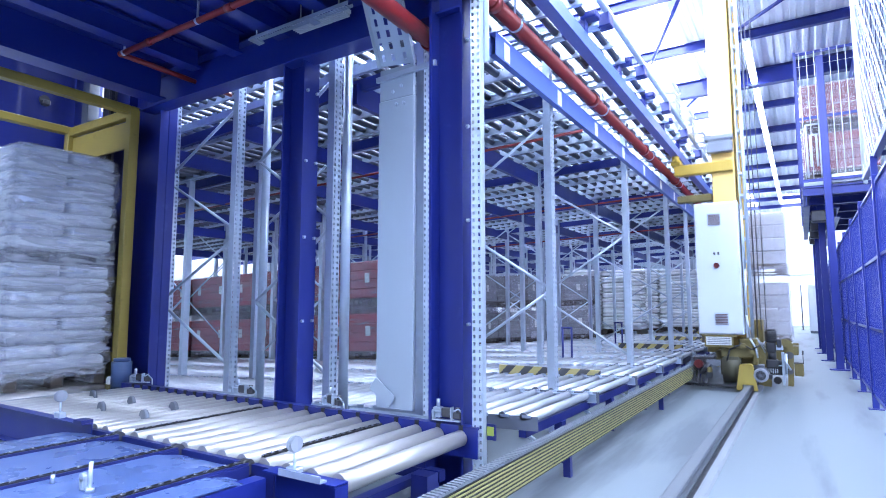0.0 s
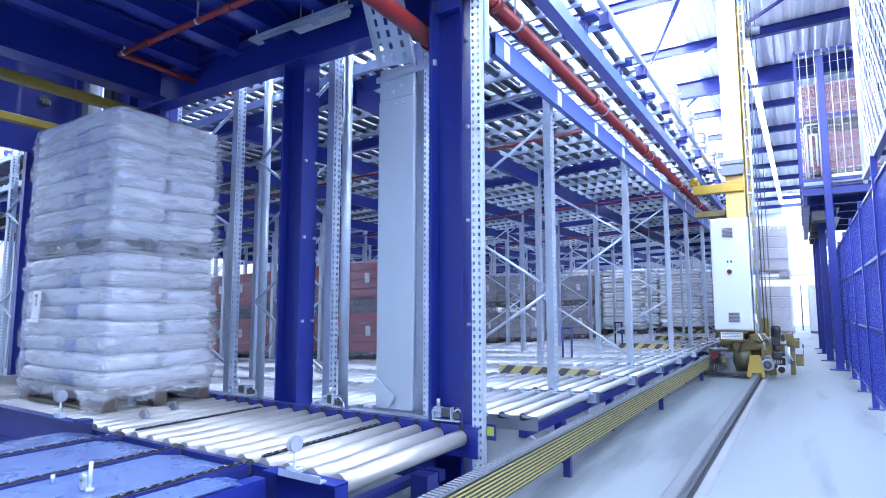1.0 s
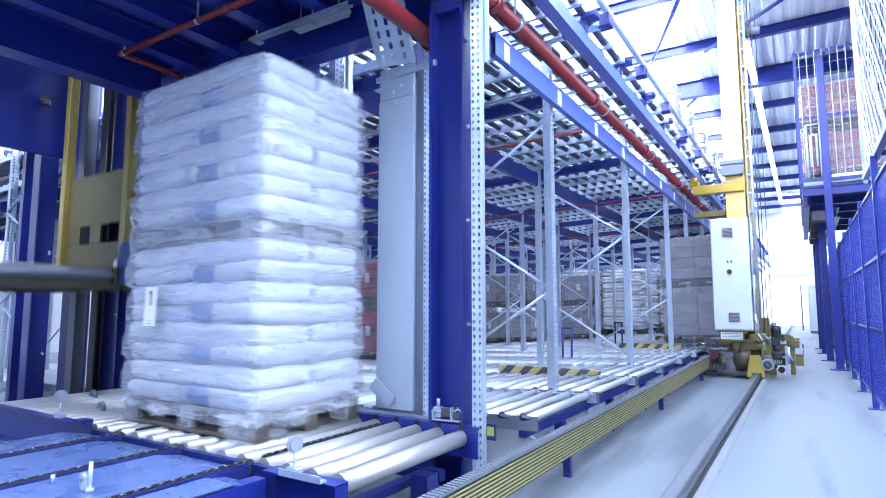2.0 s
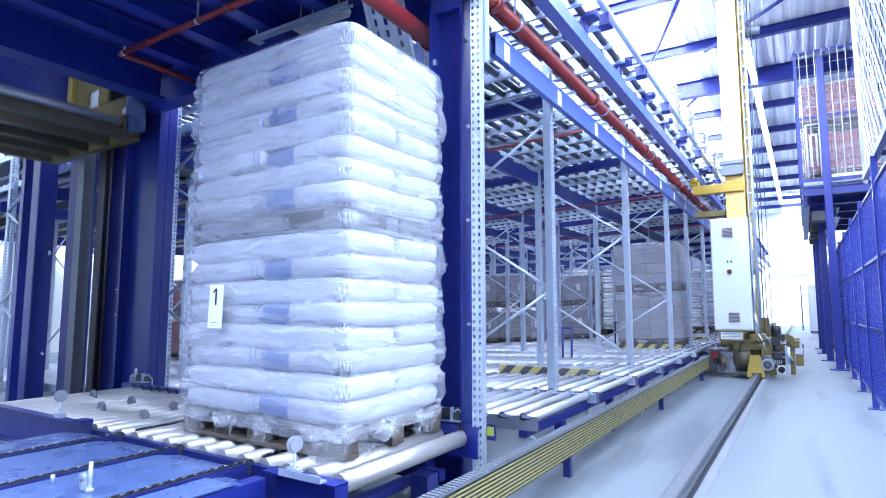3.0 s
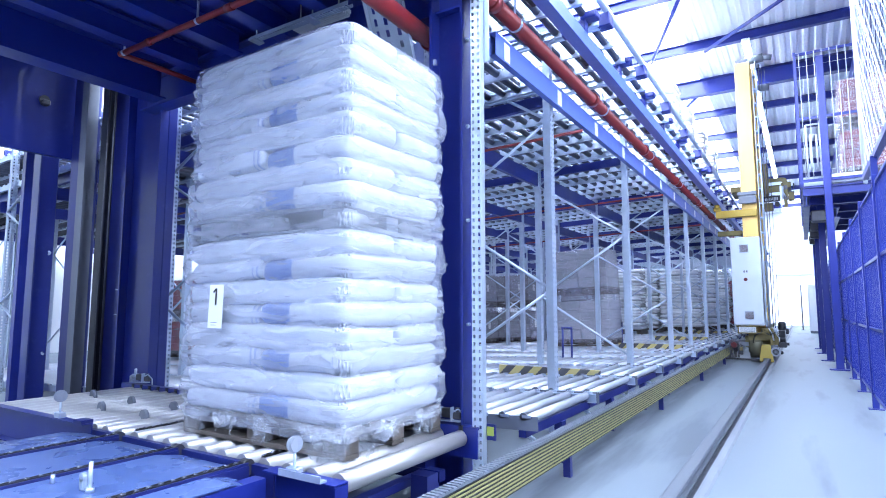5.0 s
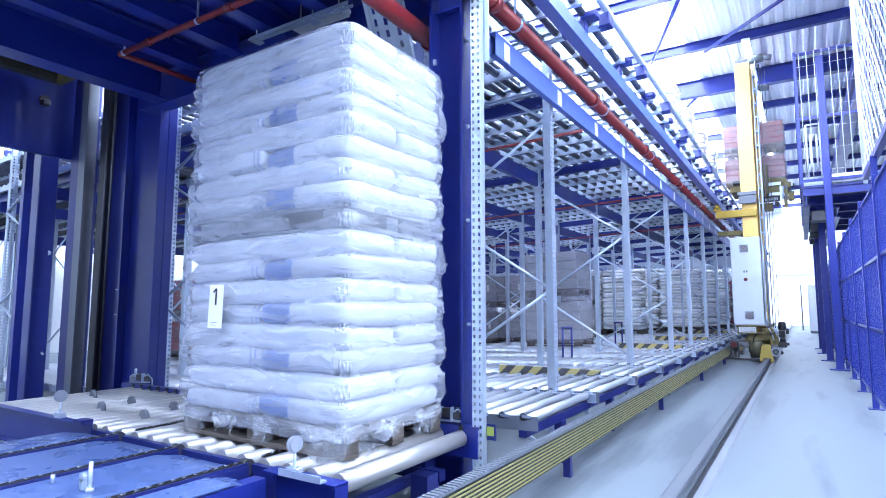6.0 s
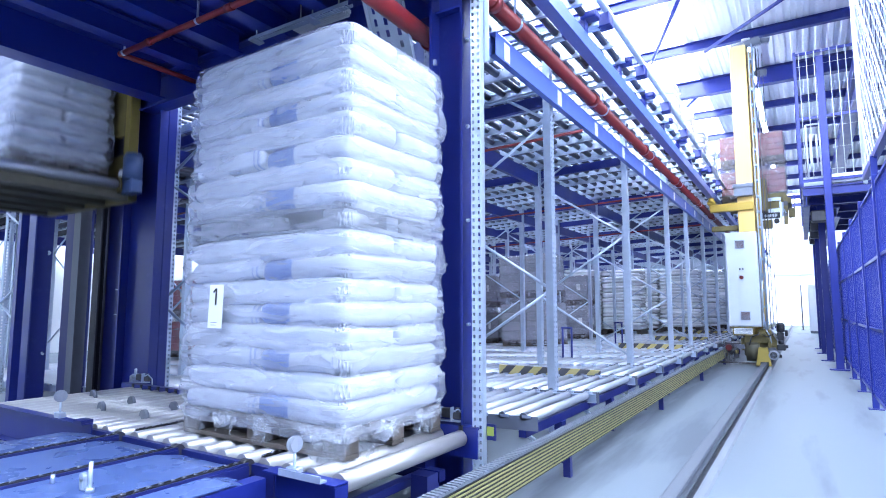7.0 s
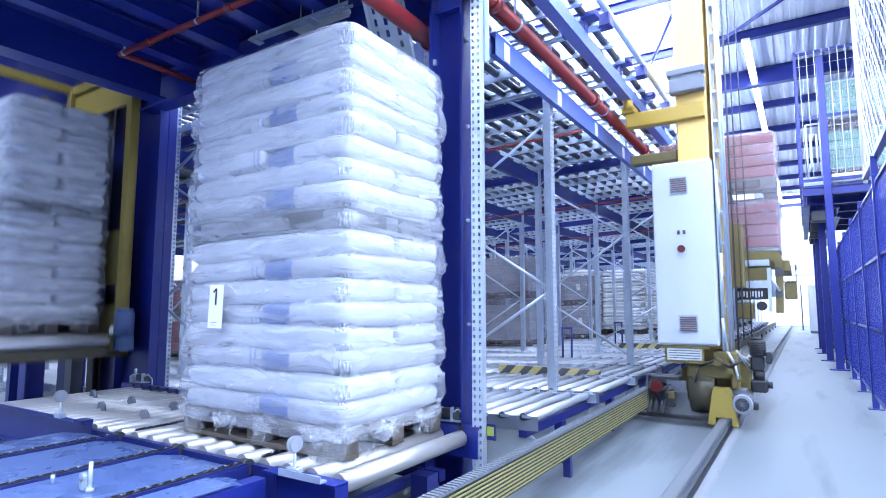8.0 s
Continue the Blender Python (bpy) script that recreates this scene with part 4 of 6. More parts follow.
# ---- pallet lift ----
def pallet_lift():
    t = thing("pallet_lift", pose(0, 0, 0), "blue pallet lift frame with a yellow carriage", "lift")
    for name, b, mat in (("corner_column", (-5.68, -5.10, 3.12, 3.22, 0, 4.6), BLUE), ("corner_column", (-8.1, -7.65, 3.1, 3.3, 0, 4.6), BLUE), ("shaft_post", (-7.15, -6.92, 3.2, 3.4, 0, 4.6), DEEP)):
        bm = B()
        soft_box(bm, *b, 0.012)
        part(name, bm, mat, t)
    bm = B()
    box(bm, -5.115, -5.10, 3.04, 3.12, 0, 4.6)
    box(bm, -5.68, -5.66, 3.04, 3.12, 0, 4.6)
    part("column_flange", bm, BLUE, t)
    bm = B()
    profile(bm, [(-6.84, 3.14), (-6.70, 3.14), (-6.70, 3.16), (-6.75, 3.16), (-6.75, 3.28), (-6.79, 3.28), (-6.79, 3.16), (-6.84, 3.16)], 0, 4.6, "z")
    part("guide_rail", bm, MOTOR_GREY, t, "greased grey steel guide rail")
    bm = B()
    box(bm, -6.58, -5.60, 3.29, 3.32, 0, 4.6)
    part("back_panel", bm, DEEP, t)
    for x in (-6.10, -5.92, -5.84):
        bm = B()
        box(bm, x - 0.02, x + 0.02, 3.26, 3.289, 0, 4.6)
        part("panel_rib", bm, DEEP, t)
    for z in (1.28, 1.02):
        bm = B()
        box(bm, -6.12, -5.66, 3.245, 3.258, z, z + 0.012)
        part("seam_strip", bm, ZINC_FLAT, t)
    bm = B()
    box(bm, -6.50, -6.38, 3.20, 3.28, 0, 4.6)
    part("chain_channel", bm, MACHINE, t, "oily dark chain channel")
    bm = B()
    for x in (-6.36, -6.24):
        rod(bm, (x, 3.2, 0.1), (x, 3.2, 4.6), 0.012, 8)
    part("hoist_chain", bm, IRON, t)
    # unseen cover and wall, added to keep light off the lift's load
    bm = B()
    box(bm, -7.30, -4.9, 0.9, 3.3, 4.62, 4.68)
    part("shaft_cover", bm, DEEP, t)
    bm = B()
    box(bm, -5.14, -5.08, 1.6, 3.02, 3.44, 4.61)
    part("shaft_wall", bm, DEEP, t)
    bm = B()
    box(bm, -7.30, -7.22, -1.0, 3.3, 2.88, 4.0)
    box(bm, -7.24, -7.18, -1.0, 3.3, 2.82, 2.92)
    part("header_panel", bm, BLUE, t)
    bm = B()
    rod(bm, (-7.21, 2.9, 3.45), (-7.17, 2.9, 3.45), 0.05, 12)
    soft_box(bm, -7.2, -7.12, 2.86, 2.94, 3.38, 3.44, 0.01)
    part("switch_box", bm, IRON, t)
    # carriage, at rest with its rollers level with the conveyor
    c = B()
    soft_box(c, -7.05, -5.36, 2.92, 3.0, -0.21, -0.03, 0.006)
    car = part("carriage", c, GRIME, t, "yellow lift carriage", m=pose(0, 0, ROLL_TOP))
    for b in ((-7.05, -5.36, 1.60, 1.68, -0.21, -0.03), (-7.05, -6.95, 1.685, 2.915, -0.21, -0.05), (-5.46, -5.36, 1.685, 2.915, -0.21, -0.11),
              (-6.64, -6.56, 1.685, 2.915, -0.21, -0.12), (-6.24, -6.16, 1.685, 2.915, -0.21, -0.12), (-5.84, -5.76, 1.685, 2.915, -0.21, -0.12)):
        bm = B()
        soft_box(bm, *b, 0.006)
        part("deck_beam", bm, UNDERSIDE, car)
    for x in (-5.41, -6.62):
        bm = B()
        soft_box(bm, x - 0.045, x + 0.045, 2.90, 2.99, -0.03, 2.62, 0.006)
        part("post", bm, LIFT_YELLOW, car)
        bm = B()
        soft_box(bm, x - 0.045, x + 0.045, 1.0, 2.90, 2.54, 2.62, 0.006)
        part("top_beam", bm, LIFT_YELLOW, car)
    bm = B()
    soft_box(bm, -6.575, -5.455, 2.91, 2.98, 2.52, 2.61, 0.006)
    part("top_beam", bm, LIFT_YELLOW, car)
    bm = B()
    box(bm, -6.575, -5.455, 2.95, 2.97, 2.23, 2.50)
    part("gusset_plate", bm, LIFT_YELLOW, car)
    bm = B()
    box(bm, -6.575, -5.455, 2.95, 2.97, 0.46, 0.98)
    for x0, x1 in ((-6.575, -6.3), (-6.1, -5.9), (-5.56, -5.455)):
        box(bm, x0, x1, 2.95, 2.97, 0.28, 0.459)
    box(bm, -6.575, -5.455, 2.95, 2.97, 0.0, 0.27)
    part("gusset_plate", bm, GRIME, car)
    bm = B()
    rod(bm, (-5.345, 1.62, -0.07), (-5.345, 2.80, -0.07), 0.034, 16)
    part("edge_roller", bm, ROLLER_FAR, car, "bright steel edge roller")
    for y in (1.60, 2.803):
        bm = B()
        box(bm, -5.362, -5.30, y, y + 0.017, -0.15, 0.0)
        part("roller_bracket", bm, GRIME, car)
    bm = B()
    rod(bm, (0, 0, 0), (0, 1.2, 0), 0.049, 16)
    me = mesh_of("roller", bm)
    for k in range(10):
        part("roller", me, ROLLER, car, m=pose(-5.44 - 0.165 * k, 1.70, -0.049))
    bm = B()
    rod(bm, (-5.28, 2.9, -0.02), (-5.28, 2.9, 0.20), 0.085, 18)
    rod(bm, (-5.28, 2.9, 0.20), (-5.28, 2.9, 0.23), 0.07, 18)
    soft_box(bm, -5.37, -5.2, 2.84, 2.96, -0.15, -0.02, 0.01)
    part("drive_motor", bm, MOTOR, car, "slate blue drive motor")
    bm = B()
    rod(bm, (-5.34, 2.84, 0.03), (-5.34, 2.82, 0.03), 0.04, 16)
    part("reflector_disc", bm, PAPER, car, "white round reflector")
    return t, car


# ---- loads ----
def pallet_parts(parent, zx=0.0):
    """A wooden pallet 1.2 m along x and 0.8 m along y, 0.144 m high, its parts under parent."""
    blk = B()
    soft_box(blk, -0.07, 0.07, -0.05, 0.05, 0.022, 0.10, 0.004)
    block = mesh_of("block", blk)
    for x in (-0.53, 0, 0.53):
        for y in (-0.35, 0, 0.35):
            part("block", block, WOOD, parent, m=pose(x, y, zx))
    lb = B()
    soft_box(lb, -0.6, 0.6, -0.05, 0.05, 0, 0.022, 0.003)
    low = mesh_of("bottom_board", lb)
    for y in (-0.35, 0, 0.35):
        part("bottom_board", low, WOOD, parent, m=pose(0, y, zx))
    sb = B()
    soft_box(sb, -0.07, 0.07, -0.4, 0.4, 0.10, 0.122, 0.003)
    st = mesh_of("stringer_board", sb)
    for x in (-0.53, 0, 0.53):
        part("stringer_board", st, WOOD, parent, m=pose(x, 0, zx))
    tb = B()
    soft_box(tb, -0.6, 0.6, -0.06, 0.06, 0.122, 0.144, 0.003)
    tp = mesh_of("top_board", tb)
    for y in (-0.34, -0.17, 0, 0.17, 0.34):
        part("top_board", tp, WOOD, parent, m=pose(0, y, zx))


def bag_mesh(a, b, c, seed, n=56, k=18):
    """A full plastic sack: a pillow with squared outline, sagging and creased."""
    bm = B()
    def spow(v, e):
        return math.copysign(abs(v) ** e, v)
    rows = []
    for j in range(k + 1):
        v = -math.pi / 2 + math.pi * j / k
        row = []
        for i in range(n):
            u = 2 * math.pi * i / n
            x = a * spow(math.cos(v), 0.20) * spow(math.cos(u), 0.17)
            y = b * spow(math.cos(v), 0.20) * spow(math.sin(u), 0.17)
            z = c * spow(math.sin(v), 0.60)
            p = Vector((x * 3.0 + seed * 7.3, y * 3.0, z * 6.0))
            d = 0.012 * noise.noise(p) + 0.007 * noise.noise(p * 2.6) + 0.003 * noise.noise(p * 7)
            q = Vector((x, y, z)) + Vector((x / a, y / b, 0)).normalized() * d if abs(math.cos(v)) > 0.05 else Vector((x, y, z))
            q.z += 0.012 * noise.noise(Vector((x * 2.2 + seed, y * 2.2, 3.0)))
            row.append(bm.verts.new(q))
        rows.append(row)
    for j in range(k):
        for i in range(n):
            f = bm.faces.new((rows[j][i], rows[j][(i + 1) % n], rows[j + 1][(i + 1) % n], rows[j + 1][i]))
            f.smooth = True
    bmesh.ops.remove_doubles(bm, verts=bm.verts, dist=0.0004)
    return mesh_of("bag", bm)


def film_mesh(hx, hy, z0, z1, layer, seed, n=150, rows=130, amp=1.0):
    """A wrinkled skin of film round a stack, drawn in between its layers and open at the foot."""
    bm = B()
    grid = []
    for j in range(rows + 1):
        f = j / rows
        ring = []
        for i in range(n):
            u = 2 * math.pi * i / n
            cx, cy = math.copysign(abs(math.cos(u)) ** 0.16, math.cos(u)), math.copysign(abs(math.sin(u)) ** 0.16, math.sin(u))
            z = z0 + (z1 - z0) * f
            if j == 0:
                z += 0.05 * noise.noise(Vector((cx * 4, cy * 4, seed)))
            wob = 0.016 * noise.noise(Vector((cx * 2.0 + seed, cy * 2.0, z * 0.9)))
            ph = ((z + wob * 1.2 - z0) / layer) % 1.0
            bulge = 0.018 * math.sqrt(max(0.0, math.sin(math.pi * ph))) - 0.012
            corner = min(abs(cx), abs(cy)) ** 7
            fine = 0.028 * corner * noise.noise(Vector((cx * 60 + cy * 43, seed, z * 36))) + 0.006 * noise.noise(Vector((cx * 4 + cy * 3, seed + cy * 4, z * 22))) + 0.0015 * noise.noise(Vector((cx * 20, cy * 20, z * 30)))
            near_top = max(0.0, (f - 0.965) / 0.035)
            near_foot = max(0.0, (0.06 - f) / 0.06)
            d = amp * (bulge + fine + wob * 0.6) - 0.03 * near_top ** 2 + 0.01 * near_foot
            ring.append(bm.verts.new((cx * (hx + d), cy * (hy + d), z)))
        grid.append(ring)
    for j in range(rows):
        for i in range(n):
            bm.faces.new((grid[j][i], grid[j][(i + 1) % n], grid[j + 1][(i + 1) % n], grid[j + 1][i])).smooth = True
    # lid, sunk a little
    prev = grid[-1]
    for s in (0.92, 0.7, 0.4):
        ring = [bm.verts.new((v.co.x * s, v.co.y * s, z1 - 0.004 + 0.012 * noise.noise(Vector((v.co.x * 4 * s, v.co.y * 4 * s, seed))))) for v in grid[-1]]
        for i in range(n):
            bm.faces.new((prev[i], prev[(i + 1) % n], ring[(i + 1) % n], ring[i])).smooth = True
        prev = ring
    bm.faces.new(prev)
    return mesh_of("film", bm)


def tight_film_mesh(hx, hy, z0, z1, tiers, seed, n=260, rows=230):
    """A skin of film stretched over the layers of a stack: bulging over each sack, drawn in between, crumpled along the corners."""
    bm = B()
    rng = random.Random(int(seed * 10))
    bands = []
    for base, h, count in tiers:
        for k in range(count):
            bands.append((base + h * k, base + h * (k + 1), rng.uniform(-0.010, 0.010), rng.uniform(0.55, 1.0), count == 1))

    def push(z):
        for a, b, off, power, collar in bands:
            if a <= z < b:
                u = (z - a) / (b - a)
                if collar:
                    return 0.010 * math.sin(math.pi * u) - 0.002
                return 0.020 * (math.sin(math.pi * u ** 0.75) ** power) - 0.006 + off * math.sin(math.pi * u) - 0.004 * max(0.0, 1 - abs(u - 0.5) / 0.08)
        return 0.0
    grid = []
    for j in range(rows + 1):
        f = j / rows
        ring = []
        for i in range(n):
            u = 2 * math.pi * i / n
            cx, cy = math.copysign(abs(math.cos(u)) ** 0.14, math.cos(u)), math.copysign(abs(math.sin(u)) ** 0.14, math.sin(u))
            z = z0 + (z1 - z0) * f
            if j == 0:
                z += 0.03 * noise.noise(Vector((cx * 4, cy * 4, seed)))
            side = Vector((cx * 1.7 + seed, cy * 1.7, z * 3.0))
            sway = 0.040 * noise.noise(side) + 0.012 * noise.noise(side * 3.1)
            corner = max(0.0, (min(abs(cx), abs(cy)) - 0.86) / 0.14)
            crumple = 0.026 * corner * noise.noise(Vector((cx * 50 + cy * 37, seed, z * 30))) + 0.018 * corner * noise.noise(Vector((cx * 20, cy * 20, z * 75)))
            fold = abs(noise.noise(Vector((cx * 1.6 + cy * 1.3, seed + cy * 1.4, z * 16 + cx * 2.5))))
            crease = -0.005 * max(0.0, 1 - fold / 0.12)
            top = max(0.0, (f - 0.975) / 0.025)
            d = push(z + sway) + crumple + crease + 0.010 * noise.noise(side * 0.8) - 0.035 * top ** 2
            ring.append(bm.verts.new((cx * (hx + d), cy * (hy + d), z)))
        grid.append(ring)
    for j in range(rows):
        for i in range(n):
            bm.faces.new((grid[j][i], grid[j][(i + 1) % n], grid[j + 1][(i + 1) % n], grid[j + 1][i])).smooth = True
    prev = grid[-1]
    for r in (0.92, 0.7, 0.4):
        ring = [bm.verts.new((v.co.x * r, v.co.y * r, z1 - 0.004 + 0.016 * noise.noise(Vector((v.co.x * 4 * r, v.co.y * 4 * r, seed))))) for v in grid[-1]]
        for i in range(n):
            bm.faces.new((prev[i], prev[(i + 1) % n], ring[(i + 1) % n], ring[i])).smooth = True
        prev = ring
    bm.faces.new(prev)
    return mesh_of("film", bm)


def flap_mesh(seed, w, h):
    """A crumpled scrap of film."""
    bm = B()
    n, k = 22, 16
    g = [[bm.verts.new(((i / n - 0.5) * w * (1 - 0.4 * j / k), 0.05 * noise.noise(Vector((i * 0.27, j * 0.28, seed))) + 0.022 * noise.noise(Vector((i * 0.9, j * 0.8, seed))), -h * j / k + 0.04 * noise.noise(Vector((i * 0.22, j * 0.17, seed + 5))))) for i in range(n + 1)] for j in range(k + 1)]
    for j in range(k):
        for i in range(n):
            bm.faces.new((g[j][i], g[j][i + 1], g[j + 1][i + 1], g[j + 1][i]))
    return mesh_of("film_flap", bm)


def bag_load(label):
    """Two pallets of sacks on top of each other, wrapped in film. Origin at the foot's middle."""
    t = thing("wrapped_pallet", pose(0, 0, 0), label, "pallet load", "wrapped loads of sacks")
    pallet_parts(t)
    halves = [bag_mesh(0.302, 0.412, 0.069, s) for s in (1, 2)]
    lined = [bag_mesh(0.302, 0.412, 0.069, s) for s in (5, 6)]
    longs = [bag_mesh(0.605, 0.206, 0.069, s) for s in (3, 4)]
    rng = random.Random(5)
    def layers(z0, count, h):
        for k in range(count):
            z = z0 + h * (k + 0.5)
            if k % 2 == 0:
                for s in (-1, 1):
                    part("bag", (halves if s > 0 else lined)[k // 2 % 2], BAG_PRINT if s > 0 else BAG_EDGE, t, m=pose(s * 0.298 + rng.uniform(-0.006, 0.006), rng.uniform(-0.01, 0.01), z, rng.uniform(-1, 1), rng.uniform(-1, 1), rng.uniform(-0.8, 0.8)))
            else:
                for s in (-1, 1):
                    part("bag", longs[k // 2 % 2], BAG, t, m=pose(rng.uniform(-0.008, 0.008), s * 0.206, z, rng.uniform(-1, 1), rng.uniform(-0.8, 0.8), rng.uniform(-0.6, 0.6)))
    layers(0.144, 8, 0.114)
    # upper pallet
    for nm, mx in (("upper_board", (-0.57, 0.57, -0.39, 0.39, 1.062, 1.078)), ("upper_board", (-0.57, 0.57, -0.39, 0.39, 1.165, 1.19))):
        bm = B()
        soft_box(bm, *mx, 0.004)
        part(nm, bm, GREY, t, "grey pallet board")
    for x in (-0.48, 0, 0.48):
        for y in (-0.33, 0, 0.33):
            bm = B()
            soft_box(bm, x - 0.07, x + 0.07, y - 0.05, y + 0.05, 1.079, 1.164, 0.004)
            part("upper_block", bm, GREY, t)
    layers(1.19, 8, 0.112)
    part("film", tight_film_mesh(0.619, 0.435, 0.085, 2.094, ((0.144, 0.228, 4), (1.056, 0.134, 1), (1.19, 0.224, 4)), 2.0), FILM, t, "tight glossy stretch film with crumpled corners")
    for i, (x, y, tn, w, h) in enumerate(((0.47, -0.44, 0, 0.34, 0.16), (0.56, -0.45, 30, 0.22, 0.18), (0.62, -0.30, 80, 0.30, 0.17), (0.64, -0.12, 100, 0.2, 0.12), (0.06, -0.432, 0, 0.15, 0.14),
                                          (-0.50, -0.432, 0, 0.22, 0.15), (-0.22, -0.432, 0, 0.20, 0.10), (0.62, 0.22, 90, 0.24, 0.13))):
        part("film_flap", flap_mesh(i * 3.7, w, h), FILM_CLEAR, t, "loose crumpled film scrap", m=pose(x, y, 0.15, 10, 0, tn))
    # paper label on the long side
    bm = B()
    box(bm, -0.055, 0.055, -0.002, 0.0, -0.115, 0.115)
    lab = part("paper_label", bm, PAPER, t, "white paper label with a black figure 1", m=pose(-0.265, -0.466, 0.695, -2, 0, 2))
    fc = bpy.data.curves.new("figure", "FONT")
    fc.body, fc.size, fc.extrude, fc.align_x = "1", 0.13, 0.0005, "CENTER"
    fc.materials.append(INK)
    ob = new("figure", fc)
    ob.parent = lab
    ob.matrix_basis = pose(0.0, -0.0035, 0.006, 90, 0, 0)
    bm = B()
    bar(bm, (-0.001, -0.003, 0.094), (-0.022, -0.003, 0.074), 0.002, 0.010)
    part("figure_flag", bm, INK, lab)
    bm = B()
    for k in range(2):
        box(bm, -0.03, 0.01 + 0.006 * k, -0.0035, -0.0022, -0.1 + 0.014 * k, -0.097 + 0.014 * k)
    part("print_lines", bm, GREY, lab)
    return t


def carton_load(mat, label, category="pallet load", grid=(2, 2), h=0.78, labels=True, film=FILM_FAR, group=""):
    """Two pallets of boxes on top of each other, filmed over."""
    t = thing("boxed_pallet", pose(0, 0, 0), label, category, group)
    rng = random.Random(len(label))
    for lvl in range(2):
        z0 = lvl * (h + 0.13)
        bm = B()
        for x in (-0.5, 0, 0.5):
            for y in (-0.35, 0, 0.35):
                box(bm, x - 0.07, x + 0.07, y - 0.05, y + 0.05, z0 + 0.02, z0 + 0.10)
        box(bm, -0.58, 0.58, -0.4, -0.3, z0, z0 + 0.02)
        box(bm, -0.58, 0.58, 0.3, 0.4, z0, z0 + 0.02)
        box(bm, -0.58, 0.58, -0.4, 0.4, z0 + 0.10, z0 + 0.13)
        part("pallet", bm, WOOD, t)
        n = 4
        for k in range(n):
            for i in range(grid[0]):
                bm = B()
                w = 1.16 / grid[0]
                za, zb = z0 + 0.13 + k * (h - 0.13) / n, z0 + 0.13 + (k + 1) * (h - 0.13) / n - 0.004
                soft_box(bm, -0.58 + i * w + 0.003, -0.58 + (i + 1) * w - 0.003, -0.4 + rng.uniform(0, 0.008), 0.4 - rng.uniform(0, 0.008), za, zb, 0.01)
                part("box", bm, mat, t)
        if labels:
            for sgn, x, z in ((-1, -0.32, 0.45), (1, 0.36, 0.45)):
                bm = B()
                box(bm, x - 0.05, x + 0.05, -0.412, -0.409, z0 + z - 0.07, z0 + z + 0.09)
                part("paper_label", bm, PAPER, t)
            bm = B()
            box(bm, 0.590, 0.593, -0.15, -0.04, z0 + 0.36, z0 + 0.52)
            part("paper_label", bm, PAPER, t)
    part("film", film_mesh(0.606, 0.424, 0.06, 2 * h + 0.13 + 0.01, 0.3, 3.0, n=72, rows=50, amp=0.5), film, t, "dull stretch film")
    return t


def sack_stack(x, y, z, h, label):
    """A far wrapped stack of flat bundles."""
    t = thing("wrapped_stack", pose(x, y, z), label, "pallet load", "wrapped stacks deep in the rack")
    bm = B()
    box(bm, -0.56, 0.56, -0.4, 0.4, 0.10, 0.14)
    for a in (-0.5, 0, 0.5):
        box(bm, a - 0.06, a + 0.06, -0.4, 0.4, 0.0, 0.10)
    part("pallet", bm, WOOD, t)
    n = int(h / 0.092)
    me = STACK_BAG
    rng = random.Random(int(x * 10 + y * 100))
    for k in range(n):
        part("sack", me, BAG_FAR, t, m=pose(rng.uniform(-0.022, 0.022), rng.uniform(-0.022, 0.022), 0.14 + 0.092 * (k + 0.5), rng.uniform(-2.2, 2.2), rng.uniform(-2.2, 2.2), rng.uniform(-1.5, 1.5)))
    return t


def upper_lane():
    """The upper floor's roller lane that feeds the lift."""
    t = thing("roller_lane", pose(-7.32, 2.46, 4.25), "steel roller lane feeding the lift from the upper level", "roller lane")
    for y in (-0.5, 0.47):
        bm = B()
        c_beam(bm, -2.6, 0.0, "x", y, y + 0.03, -0.12, -0.01, 0.004)
        part("side_rail", bm, BLUE, t)
    for k in range(15):
        bm = B()
        rod(bm, (-0.1 - 0.17 * k, -0.46, -0.045), (-0.1 - 0.17 * k, 0.46, -0.045), 0.044, 10)
        part("roller", bm, ROLLER_FAR, t)
    for x in (-0.2, -2.4):
        bm = B()
        box(bm, x - 0.04, x + 0.04, 0.42, 0.5, -4.25, -0.12)
        part("leg", bm, BLUE, t)


STACK_BAG = bag_mesh(0.58, 0.41, 0.056, 8.0, 28, 8)


